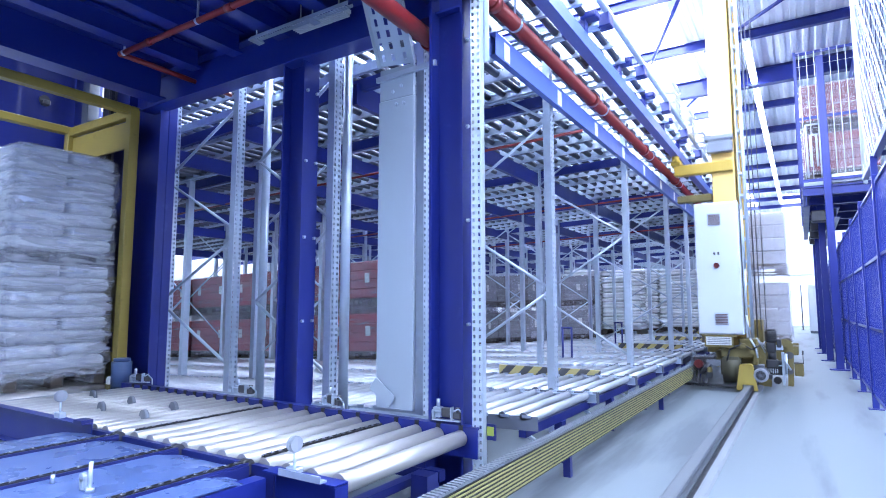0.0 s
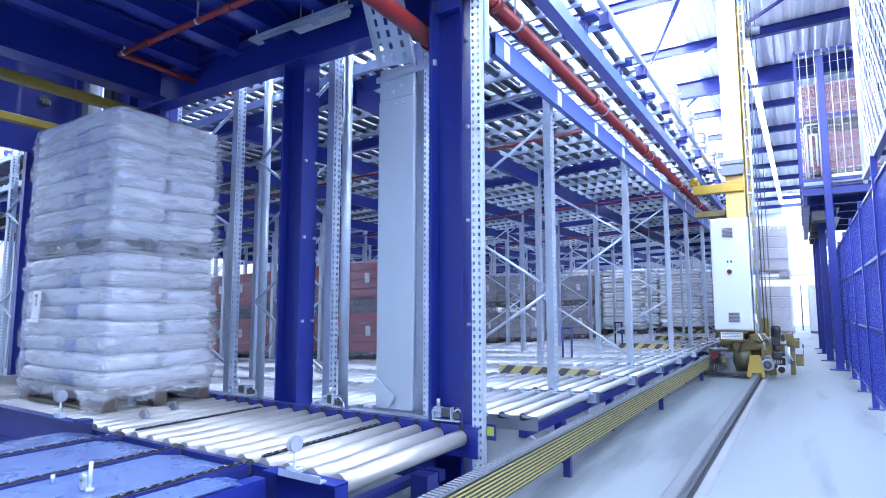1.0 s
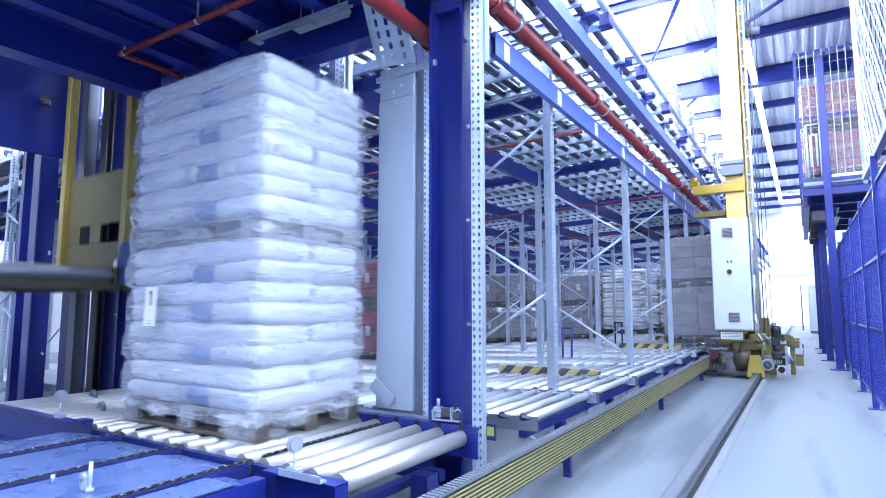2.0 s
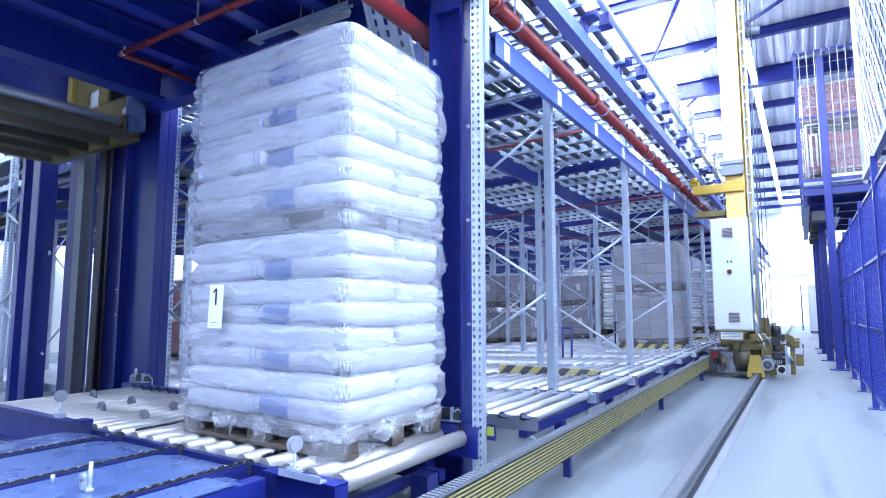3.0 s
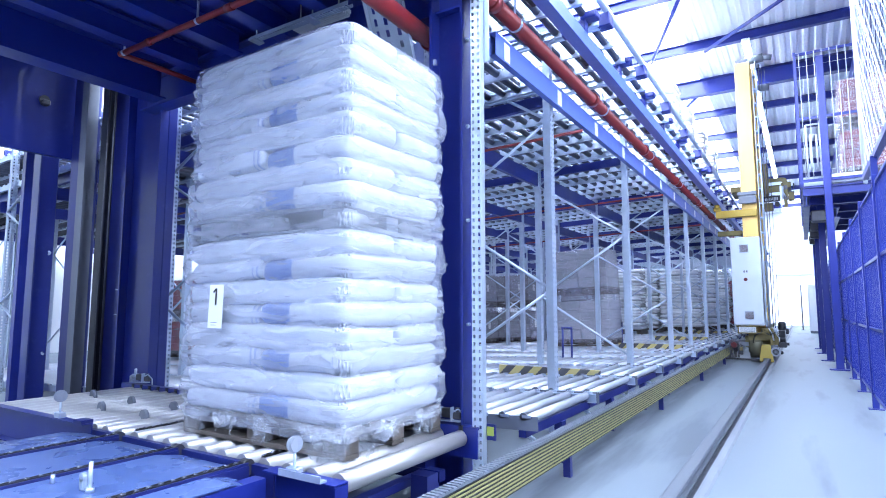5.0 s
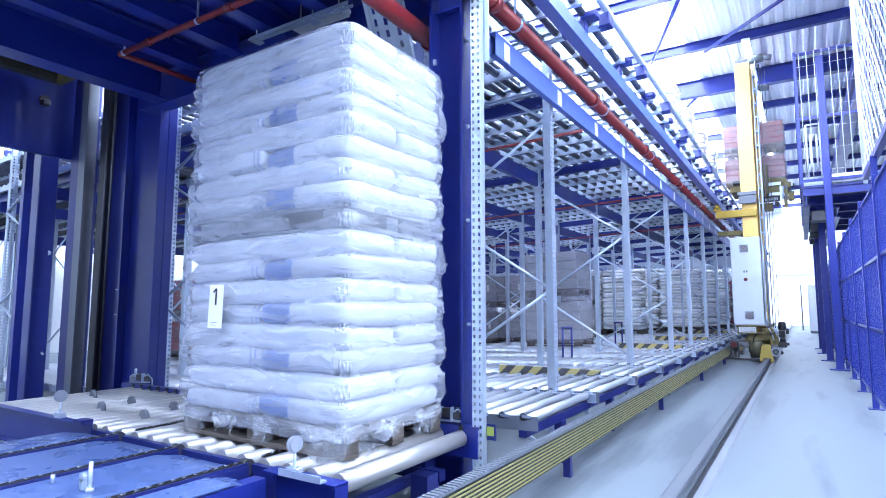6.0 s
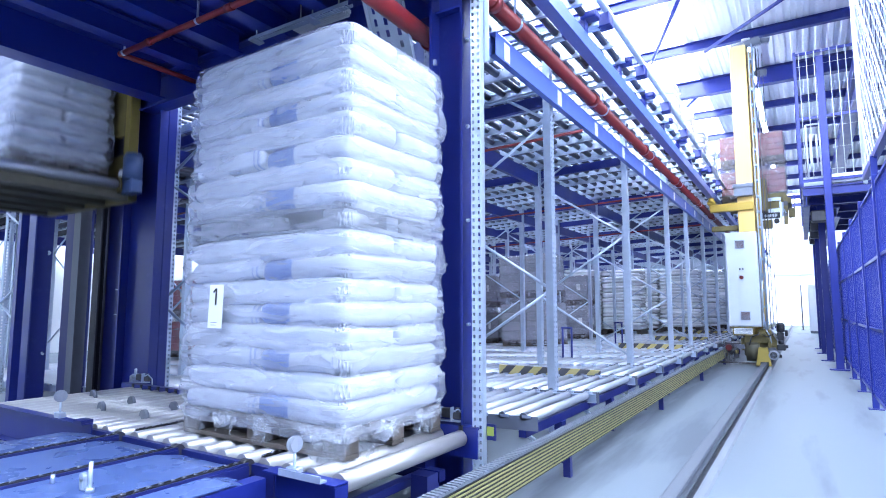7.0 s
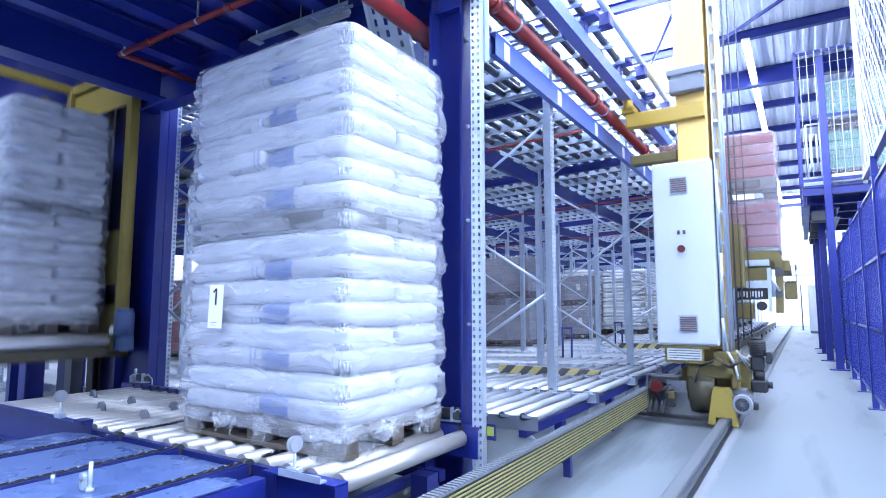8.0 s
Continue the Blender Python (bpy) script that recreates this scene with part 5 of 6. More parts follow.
def stored_loads():
    rng = random.Random(11)
    # red crates in the lane behind the conveyor
    first = carton_load(CRATE, "two-tier pallet of dusty red crates with white paper labels", h=0.74, grid=(1, 2), group="red crate pallets")
    first.matrix_basis = pose(-6.40, 7.72, lane_z(-6.40) + 0.02, 0, -2.2, 0)
    for k in range(1, 5):
        x = -6.40 - 1.26 * k
        copy_thing(first, pose(x, 7.72 + rng.uniform(-0.03, 0.03), lane_z(x) + 0.02, 0, -2.2, rng.uniform(-1, 1)))
    for k, (x, y) in enumerate(((-6.4, 9.0), (-7.7, 9.05), (-9.0, 9.0))):
        copy_thing(first, pose(x - 1.2, y, lane_z(x) + 0.02, 0, -2.2, 0))
    copy_thing(first, pose(-2.5, 22.5, lane_z(-2.5) + 0.02, 0, -2.5, 0))
    # grey loads far inside
    grey = carton_load(CARD, "two-tier pallet of grey filmed cartons deep in the rack", h=0.76, group="grey carton pallets")
    grey.matrix_basis = pose(-7.0, 12.4, lane_z(-7.0), 0, -2.5, 0)
    for x, y in ((-8.3, 12.4), (-6.2, 13.3), (-7.5, 13.3), (-8.9, 11.4), (-10.1, 11.4), (-9.6, 12.4), (-5.3, 15.0), (-6.6, 15.0), (-10.6, 8.8), (-11.8, 8.8), (-11.0, 10.0), (-12.2, 7.4)):
        copy_thing(grey, pose(x, y + rng.uniform(-0.03, 0.03), lane_z(x), 0, -2.5, 0))
    for y, x0, n in ((18.9, -3.2, 4), (20.2, -2.9, 4), (21.4, -2.7, 3), (17.6, -4.6, 2), (25.2, -2.5, 3), (27.7, -2.5, 3)):
        for k in range(n):
            x = x0 - 1.2 * k
            sack_stack(x, y, lane_z(x) + 0.02, 1.85 if k % 2 else 1.75, "wrapped stack of pale bundles on the roller lanes")
    # loads on the upper level, by the aisle
    for y in (11.0, 12.8, 14.6, 16.5):
        sack_stack(-2.35, y, 3.62, 1.5, "wrapped stack of pale bundles on the upper rack level")


def lane_guards():
    """Striped guard boards and a small blue stand on the lowest lanes."""
    for x0, x1, y, in ((-2.95, -1.80, 5.88), (-2.90, -1.80, 10.6), (-2.90, -1.80, 13.6), (-2.9, -1.8, 17.4)):
        t = thing("guard_board", pose(x1, y, lane_z(-2.2) - 0.025), "yellow and black striped guard board across the lanes", "guard", "striped guard boards")
        bm = B()
        soft_box(bm, x0 - x1, 0, -0.01, 0.01, 0, 0.10, 0.003)
        part("board", bm, HAZARD, t)
        bm = B()
        for x in (x0 - x1 + 0.1, -0.1):
            box(bm, x - 0.02, x + 0.02, 0.01, 0.05, -0.03, 0.10)
        part("bracket", bm, ZINC, t)
    for x, y in ((-3.05, 8.35), (-3.3, 12.1)):
        t = thing("lane_stand", pose(x, y, lane_z(x)), "small blue tubular stand between the lanes", "stand", "blue lane stands")
        for s in (-0.07, 0.07):
            bm = B()
            rod(bm, (s, 0, -0.05), (s, 0, 0.44), 0.016, 10)
            part("leg", bm, BLUE, t)
        bm = B()
        rod(bm, (-0.086, 0, 0.44), (0.086, 0, 0.44), 0.016, 10)
        part("crossbar", bm, BLUE, t)


# ---- stacker crane ----
def stacker_crane():
    """Origin on the floor under the cabinet's front; the mast, carriage and load reach behind it."""
    t = thing("stacker_crane", pose(0, 8.5, 0), "yellow stacker crane with a pale control cabinet on a floor rail", "crane")
    bm = B()
    soft_box(bm, -1.05, -0.55, 0.16, 2.3, 0.30, 0.52, 0.015)
    soft_box(bm, -0.98, -0.56, 0.05, 0.5, 0.44, 0.58, 0.015)
    soft_box(bm, -0.76, -0.54, 0.09, 0.5, 0.585, 0.69, 0.015)
    part("base_frame", bm, GRIME, t)
    bm = B()
    rod(bm, (-0.965, 0.24, 0.31), (-0.74, 0.24, 0.31), 0.215, 28)
    soft_box(bm, -0.965, -0.74, 0.05, 0.45, 0.31, 0.48, 0.03)
    rod(bm, (-0.995, 0.24, 0.31), (-0.965, 0.24, 0.31), 0.12, 24)
    part("wheel_housing", bm, UNDERSIDE, t, "dark rounded wheel housing")
    bm = B()
    soft_box(bm, -0.60, -0.545, 0.02, 0.30, 0.36, 0.62, 0.01)
    bar(bm, (-0.66, 0.03, 0.62), (-0.52, 0.03, 0.44), 0.03, 0.05)
    rod(bm, (-0.70, -0.03, 0.60), (-0.70, 0.02, 0.60), 0.035, 14)
    rod(bm, (-0.60, -0.03, 0.52), (-0.60, 0.02, 0.52), 0.028, 14)
    part("mast_foot", bm, GRIME, t)
    bm = B()
    for p, q in (((-0.72, -0.02, 0.62), (-0.86, -0.01, 0.55)), ((-0.86, -0.01, 0.55), (-0.90, 0.0, 0.40)), ((-0.74, -0.02, 0.64), (-0.60, -0.02, 0.56)), ((-0.60, -0.02, 0.56), (-0.50, 0.0, 0.62))):
        rod(bm, p, q, 0.011, 8)
    part("hose", bm, BLACK, t)
    for y in (0.22, 2.1):
        bm = B()
        rod(bm, (-0.71, y, 0.21), (-0.63, y, 0.21), 0.115, 26)
        rod(bm, (-0.73, y, 0.21), (-0.70, y, 0.21), 0.13, 26)
        part("rail_wheel", bm, IRON, t)
    bm = B()
    profile(bm, [(-0.805, 0.035), (-0.735, 0.035), (-0.735, 0.105), (-0.605, 0.105), (-0.605, 0.035), (-0.555, 0.035), (-0.600, 0.345), (-0.615, 0.37), (-0.745, 0.37), (-0.755, 0.345)], -0.03, 0.05, "y")
    part("rail_sweeper", bm, LIFT_YELLOW, t, "yellow rail guard")
    bm = B()
    rod(bm, (-0.515, -0.01, 0.235), (-0.515, 0.30, 0.235), 0.084, 24)
    for k in range(16):
        a = k * math.pi / 8
        rod(bm, (-0.515 + 0.084 * math.cos(a), 0.03, 0.235 + 0.084 * math.sin(a)), (-0.515 + 0.084 * math.cos(a), 0.28, 0.235 + 0.084 * math.sin(a)), 0.006, 5)
    soft_box(bm, -0.60, -0.48, 0.06, 0.22, 0.30, 0.36, 0.01)
    motor = part("travel_motor", bm, MOTOR_GREY, t, "grey finned travel motor")
    bm = B()
    rod(bm, (-0.515, -0.04, 0.235), (-0.515, -0.01, 0.235), 0.080, 24, 0.088)
    part("fan_cowl", bm, COWL, motor, "grey fan cowl")
    bm = B()
    rod(bm, (-0.515, -0.046, 0.235), (-0.515, -0.041, 0.235), 0.058, 22)
    part("fan_grille", bm, MACHINE, motor)
    bm = B()
    for k in range(6):
        a = k * math.pi / 6
        bar(bm, (-0.515 - 0.056 * math.cos(a), -0.049, 0.235 - 0.056 * math.sin(a)), (-0.515 + 0.056 * math.cos(a), -0.049, 0.235 + 0.056 * math.sin(a)), 0.004, 0.004)
    rod(bm, (-0.515, -0.053, 0.235), (-0.515, -0.047, 0.235), 0.016, 12)
    part("grille_wire", bm, MOTOR_GREY, motor)
    bm = B()
    soft_box(bm, -0.435, -0.39, 0.0, 0.10, 0.19, 0.25, 0.01)
    part("brake_lever", bm, MACHINE, motor)
    bm = B()
    rod(bm, (-0.40, 0.44, 0.64), (-0.40, 0.44, 0.79), 0.070, 18)
    rod(bm, (-0.40, 0.44, 0.79), (-0.40, 0.44, 0.81), 0.055, 18)
    soft_box(bm, -0.335, -0.285, 0.36, 0.50, 0.57, 0.68, 0.01)
    soft_box(bm, -0.46, -0.35, 0.38, 0.52, 0.50, 0.635, 0.012)
    rod(bm, (-0.40, 0.44, 0.40), (-0.40, 0.44, 0.50), 0.05, 16)
    soft_box(bm, -0.47, -0.33, 0.36, 0.54, 0.30, 0.41, 0.015)
    rod(bm, (-0.33, 0.42, 0.37), (-0.29, 0.42, 0.37), 0.03, 12)
    hoist = part("hoist_motor", bm, MACHINE, t, "black hoist motor with finned body")
    bm = B()
    for k in range(6):
        rod(bm, (-0.40, 0.44, 0.652 + 0.022 * k), (-0.40, 0.44, 0.658 + 0.022 * k), 0.078, 18)
    tagged(part("cooling_fins", bm, MACHINE, hoist), kind="stuff")
    bm = B()
    soft_box(bm, -0.56, -0.47, 0.36, 0.56, 0.28, 0.62, 0.01)
    part("motor_mount", bm, GRIME, t)
    bm = B()
    for k in range(4):
        rod(bm, (-0.55 + 0.02 * k, 0.10 + 0.06 * k, 0.70 - 0.03 * k), (-0.47, 0.34, 0.50 + 0.05 * k), 0.008, 6)
    part("motor_cable", bm, ZINC, t, "pale motor cables")
    bm = B()
    rod(bm, (-1.28, 0.12, 0.30), (-1.14, 0.12, 0.30), 0.06, 16)
    soft_box(bm, -1.32, -1.05, 0.06, 0.22, 0.36, 0.44, 0.01)
    part("current_collector", bm, IRON, t, "dark current collector arm")
    bm = B()
    rod(bm, (-1.10, -0.02, 0.36), (-1.22, 0.0, 0.22), 0.03, 10)
    rod(bm, (-1.22, 0.0, 0.22), (-1.26, 0.0, 0.36), 0.02, 10)
    soft_box(bm, -1.16, -1.08, -0.04, 0.04, 0.16, 0.30, 0.01)
    part("collector_shoe", bm, MACHINE, t, "dark collector shoes")
    bm = B()
    rod(bm, (-1.24, -0.08, 0.35), (-1.24, -0.02, 0.35), 0.055, 18)
    part("collector_cap", bm, LAMP_RED, t, "dark red collector cap")
    bm = B()
    box(bm, -1.33, -1.02, -0.06, -0.01, 0.455, 0.465)
    box(bm, -1.33, -1.322, -0.06, -0.01, 0.20, 0.455)
    box(bm, -1.15, -0.98, -0.03, 0.0, 0.33, 0.41)
    part("collector_bracket", bm, MOTOR_GREY, t)
    bm = B()
    for k in range(4):
        rod(bm, (-1.31 + 0.05 * k, -0.04, 0.14), (-1.30 + 0.05 * k, 0.02, 0.24), 0.016, 10)
        soft_box(bm, -1.33 + 0.05 * k, -1.295 + 0.05 * k, -0.05, 0.03, 0.10, 0.16, 0.006)
    part("collector_head", bm, IRON, t)
    bm = B()
    soft_box(bm, -1.14, -1.08, -0.05, 0.0, 0.24, 0.31, 0.008)
    part("stop_block", bm, GRIME, t)
    bm = B()
    soft_box(bm, -1.44, -0.80, -0.02, 0.06, 0.055, 0.085, 0.004)
    part("bumper_plate", bm, BLACK, t)
    # cabinet
    bm = B()
    soft_box(bm, -1.225, -0.68, 0.0, 0.42, 0.74, 2.52, 0.012)
    cab = part("control_cabinet", bm, CABINET, t, "pale grey steel control cabinet")
    bm = B()
    soft_box(bm, -1.215, -0.69, -0.012, -0.002, 0.76, 2.50, 0.004)
    part("cabinet_door", bm, CABINET, cab)
    for z0, h in ((2.20, 0.17), (0.86, 0.17)):
        bm = B()
        x0 = -1.06 if z0 > 2 else -1.02
        box(bm, x0, x0 + 0.17, -0.022, -0.013, z0, z0 + h)
        part("vent_frame", bm, ZINC_FLAT, cab)
        for k in range(7):
            bm = B()
            box(bm, x0 + 0.012, x0 + 0.158, -0.030, -0.023, z0 + 0.014 + 0.021 * k, z0 + 0.026 + 0.021 * k)
            part("vent_slat", bm, VENT, cab)
    bm = B()
    rod(bm, (-0.97, -0.012, 1.66), (-0.97, -0.035, 1.66), 0.036, 18)
    part("switch_knob", bm, LAMP_RED, cab, "dark red main switch")
    for x in (-0.99, -0.94):
        bm = B()
        box(bm, x - 0.012, x + 0.012, -0.018, -0.012, 1.80, 1.84)
        part("indicator", bm, IRON, cab)
    bm = B()
    box(bm, -1.19, -0.76, -0.01, 0.03, 0.712, 0.735)
    box(bm, -1.16, -1.143, -0.01, 0.03, 0.60, 0.712)
    box(bm, -0.832, -0.815, -0.01, 0.03, 0.60, 0.712)
    box(bm, -1.16, -0.70, -0.01, 0.03, 0.575, 0.60)
    part("lower_guard", bm, GRIME, t)
    bm = B()
    box(bm, -1.14, -0.835, 0.0, 0.02, 0.603, 0.709)
    part("type_plate", bm, WHITE, t, "pale plate with printed lines")
    bm = B()
    for k in range(4):
        box(bm, -1.125, -0.85, -0.0045, -0.002, 0.618 + 0.023 * k, 0.626 + 0.023 * k)
    part("print_lines", bm, GREY, t)
    # mast
    bm = B()
    soft_box(bm, -0.98, -0.70, 0.06, 0.40, 2.525, 6.2, 0.01)
    part("mast", bm, CREAM, t, "pale yellow box mast")
    bm = B()
    soft_box(bm, -0.98, -0.62, 0.425, 0.60, 0.5, 6.2, 0.01)
    part("mast_back", bm, CREAM, t)
    bm = B()
    box(bm, -0.665, -0.655, 0.1, 0.38, 0.7, 6.15)
    for k in range(18):
        box(bm, -0.655, -0.62, 0.14, 0.34, 0.8 + 0.3 * k, 0.83 + 0.3 * k)
    rod(bm, (-0.60, 0.12, 0.6), (-0.60, 0.12, 6.2), 0.014, 8)
    rod(bm, (-0.60, 0.36, 0.6), (-0.60, 0.36, 6.2), 0.014, 8)
    part("ladder", bm, ZINC, t, "steel ladder with cable run")
    bm = B()
    rod(bm, (-0.54, 0.2, 0.7), (-0.54, 0.2, 6.15), 0.010, 6)
    rod(bm, (-0.50, 0.3, 0.8), (-0.50, 0.3, 6.15), 0.007, 6)
    rod(bm, (-0.45, 0.55, 0.8), (-0.45, 0.55, 6.15), 0.006, 6)
    part("hoist_rope", bm, IRON, t)
    bm = B()
    pts = [(-0.64, 0.0, 2.4), (-0.63, 0.0, 1.6), (-0.645, 0.0, 1.0), (-0.62, 0.02, 0.7), (-0.56, 0.0, 0.58), (-0.54, 0.02, 0.45)]
    for a, b in zip(pts[:-1], pts[1:]):
        rod(bm, a, b, 0.012, 8)
    part("cable", bm, ZINC, t, "pale cable loop")
    bm = B()
    soft_box(bm, -1.46, -0.71, 0.0, 0.12, 2.94, 3.09, 0.01)
    part("guide_arm", bm, YELLOW, t, "yellow guide arm to the rack rail")
    bm = B()
    soft_box(bm, -1.50, -1.36, -0.02, 0.14, 3.092, 3.16, 0.01)
    rod(bm, (-1.43, 0.0, 3.13), (-1.43, 0.0, 3.22), 0.05, 14)
    part("guide_roller", bm, YELLOW, t)
    bm = B()
    soft_box(bm, -1.46, -1.0, 0.15, 0.28, 2.58, 2.68, 0.01)
    part("lower_arm", bm, GRIME, t)
    bm = B()
    soft_box(bm, -1.02, -0.70, -0.06, 0.055, 3.20, 3.34, 0.008)
    soft_box(bm, -1.04, -0.69, -0.07, 0.055, 3.37, 3.44, 0.008)
    box(bm, -1.0, -0.72, -0.05, 0.055, 3.34, 3.37)
    part("junction_box", bm, GREY, t, "grey junction boxes on the mast")
    bm = B()
    rod(bm, (-0.95, 0.2, 6.22), (-0.45, 0.2, 6.28), 0.085, 16)
    rod(bm, (-0.45, 0.2, 6.28), (-0.30, 0.2, 6.24), 0.06, 14)
    part("head_sheave", bm, GREY, t, "grey sheave drum at the mast head")
    bm = B()
    soft_box(bm, -0.9, -0.7, 0.42, 0.62, 6.2, 6.34, 0.02)
    part("head_plate", bm, GREY, t)
    bm = B()
    rod(bm, (-0.64, 0.5, 5.75), (-0.38, 0.5, 5.72), 0.07, 14)
    part("idler_sheave", bm, GREY, t)
    # carriage, keyed in the crane's space; its origin is the deck's height
    c = B()
    soft_box(c, -1.25, -0.10, 0.92, 1.0, -0.14, -0.02, 0.008)
    soft_box(c, -1.25, -0.10, 1.76, 1.84, -0.14, -0.02, 0.008)
    soft_box(c, -1.25, -1.15, 1.0, 1.76, -0.14, -0.04, 0.008)
    soft_box(c, -0.20, -0.10, 1.0, 1.76, -0.14, -0.04, 0.008)
    soft_box(c, -0.62, -0.50, 0.6, 0.92, -0.30, 0.35, 0.008)
    car = part("carriage", c, GRIME, t, "grimy yellow lifting carriage", m=pose(0, 0, 0.58))
    bm = B()
    outer = [(-0.62, 0.05), (-0.50, 0.08), (-0.24, 0.08), (-0.18, 0.05), (-0.155, -0.03), (-0.175, -0.56), (-0.245, -0.56), (-0.225, -0.06), (-0.26, -0.015), (-0.60, -0.015)]
    profile(bm, outer, 0.87, 0.895, "y")
    part("side_guard", bm, GRIME, car, "worn yellow arched guard")
    for z in (-0.07, -0.29):
        bm = B()
        for x0, x1 in ((-0.60, -0.48), (-0.45, -0.37), (-0.34, -0.28)):
            box(bm, x0, x1, 0.85, 0.865, z, z + 0.055)
        box(bm, -0.60, -0.28, 0.866, 0.88, z - 0.004, z + 0.06)
        part("fork_rail", bm, ZINC, car, "perforated steel fork rail")
    bm = B()
    soft_box(bm, -0.61, -0.30, 0.87, 0.93, -0.225, -0.09, 0.008)
    part("cross_beam", bm, GRIME, car)
    bm = B()
    soft_box(bm, -0.61, -0.30, 0.88, 0.93, -0.42, -0.30, 0.008)
    part("drive_panel", bm, MACHINE, car)
    bm = B()
    for k in range(9):
        box(bm, -0.585 + 0.027 * k, -0.570 + 0.027 * k, 0.868, 0.879, -0.40 + 0.006 * (k % 3), -0.335)
    part("chain_links", bm, CABINET, car, "pale energy chain links")
    bm = B()
    soft_box(bm, -0.605, -0.44, 0.84, 0.95, -0.62, -0.45, 0.008)
    part("gear_case", bm, GRIME, car)
    bm = B()
    rod(bm, (-0.365, 0.80, -0.487), (-0.365, 0.90, -0.487), 0.048, 20)
    rod(bm, (-0.365, 0.79, -0.487), (-0.365, 0.80, -0.487), 0.022, 14)
    part("idler_wheel", bm, BLACK, car)
    bm = B()
    box(bm, -0.305, -0.27, 0.84, 0.866, -0.55, -0.10)
    rod(bm, (-0.255, 0.85, -0.40), (-0.25, 0.85, -0.12), 0.018, 10)
    rod(bm, (-0.27, 0.84, -0.20), (-0.20, 0.84, -0.34), 0.012, 8)
    part("guide_strip", bm, ZINC, car)
    for z, r in ((-0.14, 0.05), (-0.36, 0.04)):
        bm = B()
        rod(bm, (-0.21, 0.86, z), (-0.21, 0.90, z), r, 18)
        part("chain_wheel", bm, IRON, car)
    bm = B()
    soft_box(bm, -0.16, -0.05, 0.87, 1.05, -0.42, -0.25, 0.01)
    part("outboard_box", bm, GRIME, car)
    bm = B()
    box(bm, -0.165, -0.045, 0.865, 1.055, -0.247, -0.235)
    rod(bm, (-0.052, 0.88, -0.24), (-0.052, 0.88, -0.12), 0.005, 6)
    soft_box(bm, -0.062, -0.042, 0.87, 0.89, -0.13, -0.07, 0.004)
    part("light_barrier", bm, IRON, car)
    for k in range(7):
        bm = B()
        rod(bm, (-1.2 + 0.165 * k, 1.0, -0.02), (-1.2 + 0.165 * k, 1.76, -0.02), 0.03, 12)
        part("roller", bm, ROLLER, car)
    return t, car


# ---- fence, platform and net on the other side of the aisle ----
def fence():
    wire = B()
    w, h = 1.46, 2.05
    k = 0.0
    while k <= w:
        box(wire, -0.003, 0.003, k - 0.003, k + 0.003, 0, h)
        k += 0.05
    for j in range(11):
        box(wire, 0.003, 0.007, 0, w, 0.2 * j, 0.2 * j + 0.006)
    wires = mesh_of("mesh_infill", wire)
    fr = B()
    for z in (0, 0.72, 1.40, h):
        box(fr, -0.014, 0.014, 0, w, z - 0.014, z + 0.014)
    for y in (0, w):
        box(fr, -0.014, 0.014, y - 0.014, y + 0.014, -0.014, h + 0.014)
    frame_me = mesh_of("panel_frame", fr)
    po = B()
    soft_box(po, -0.03, 0.03, -0.03, 0.03, 0.0, 2.28, 0.004)
    soft_box(po, -0.07, 0.07, -0.06, 0.06, 0.0, 0.012, 0.003)
    post = mesh_of("post", po)
    t0 = None
    for i in range(18):
        m = pose(0.60, 3.2 + 1.55 * i, 0)
        if t0:
            copy_thing(t0, m)
            continue
        t0 = thing("fence_panel", m, "blue wire mesh safety fence panel with its post", "fence", "safety fence panels")
        part("post", post, BLUE, t0)
        part("panel_frame", frame_me, BLUE, t0, m=pose(0, 0.045, 0.16))
        part("mesh_infill", wires, BLUE, t0, m=pose(0, 0.045, 0.16))


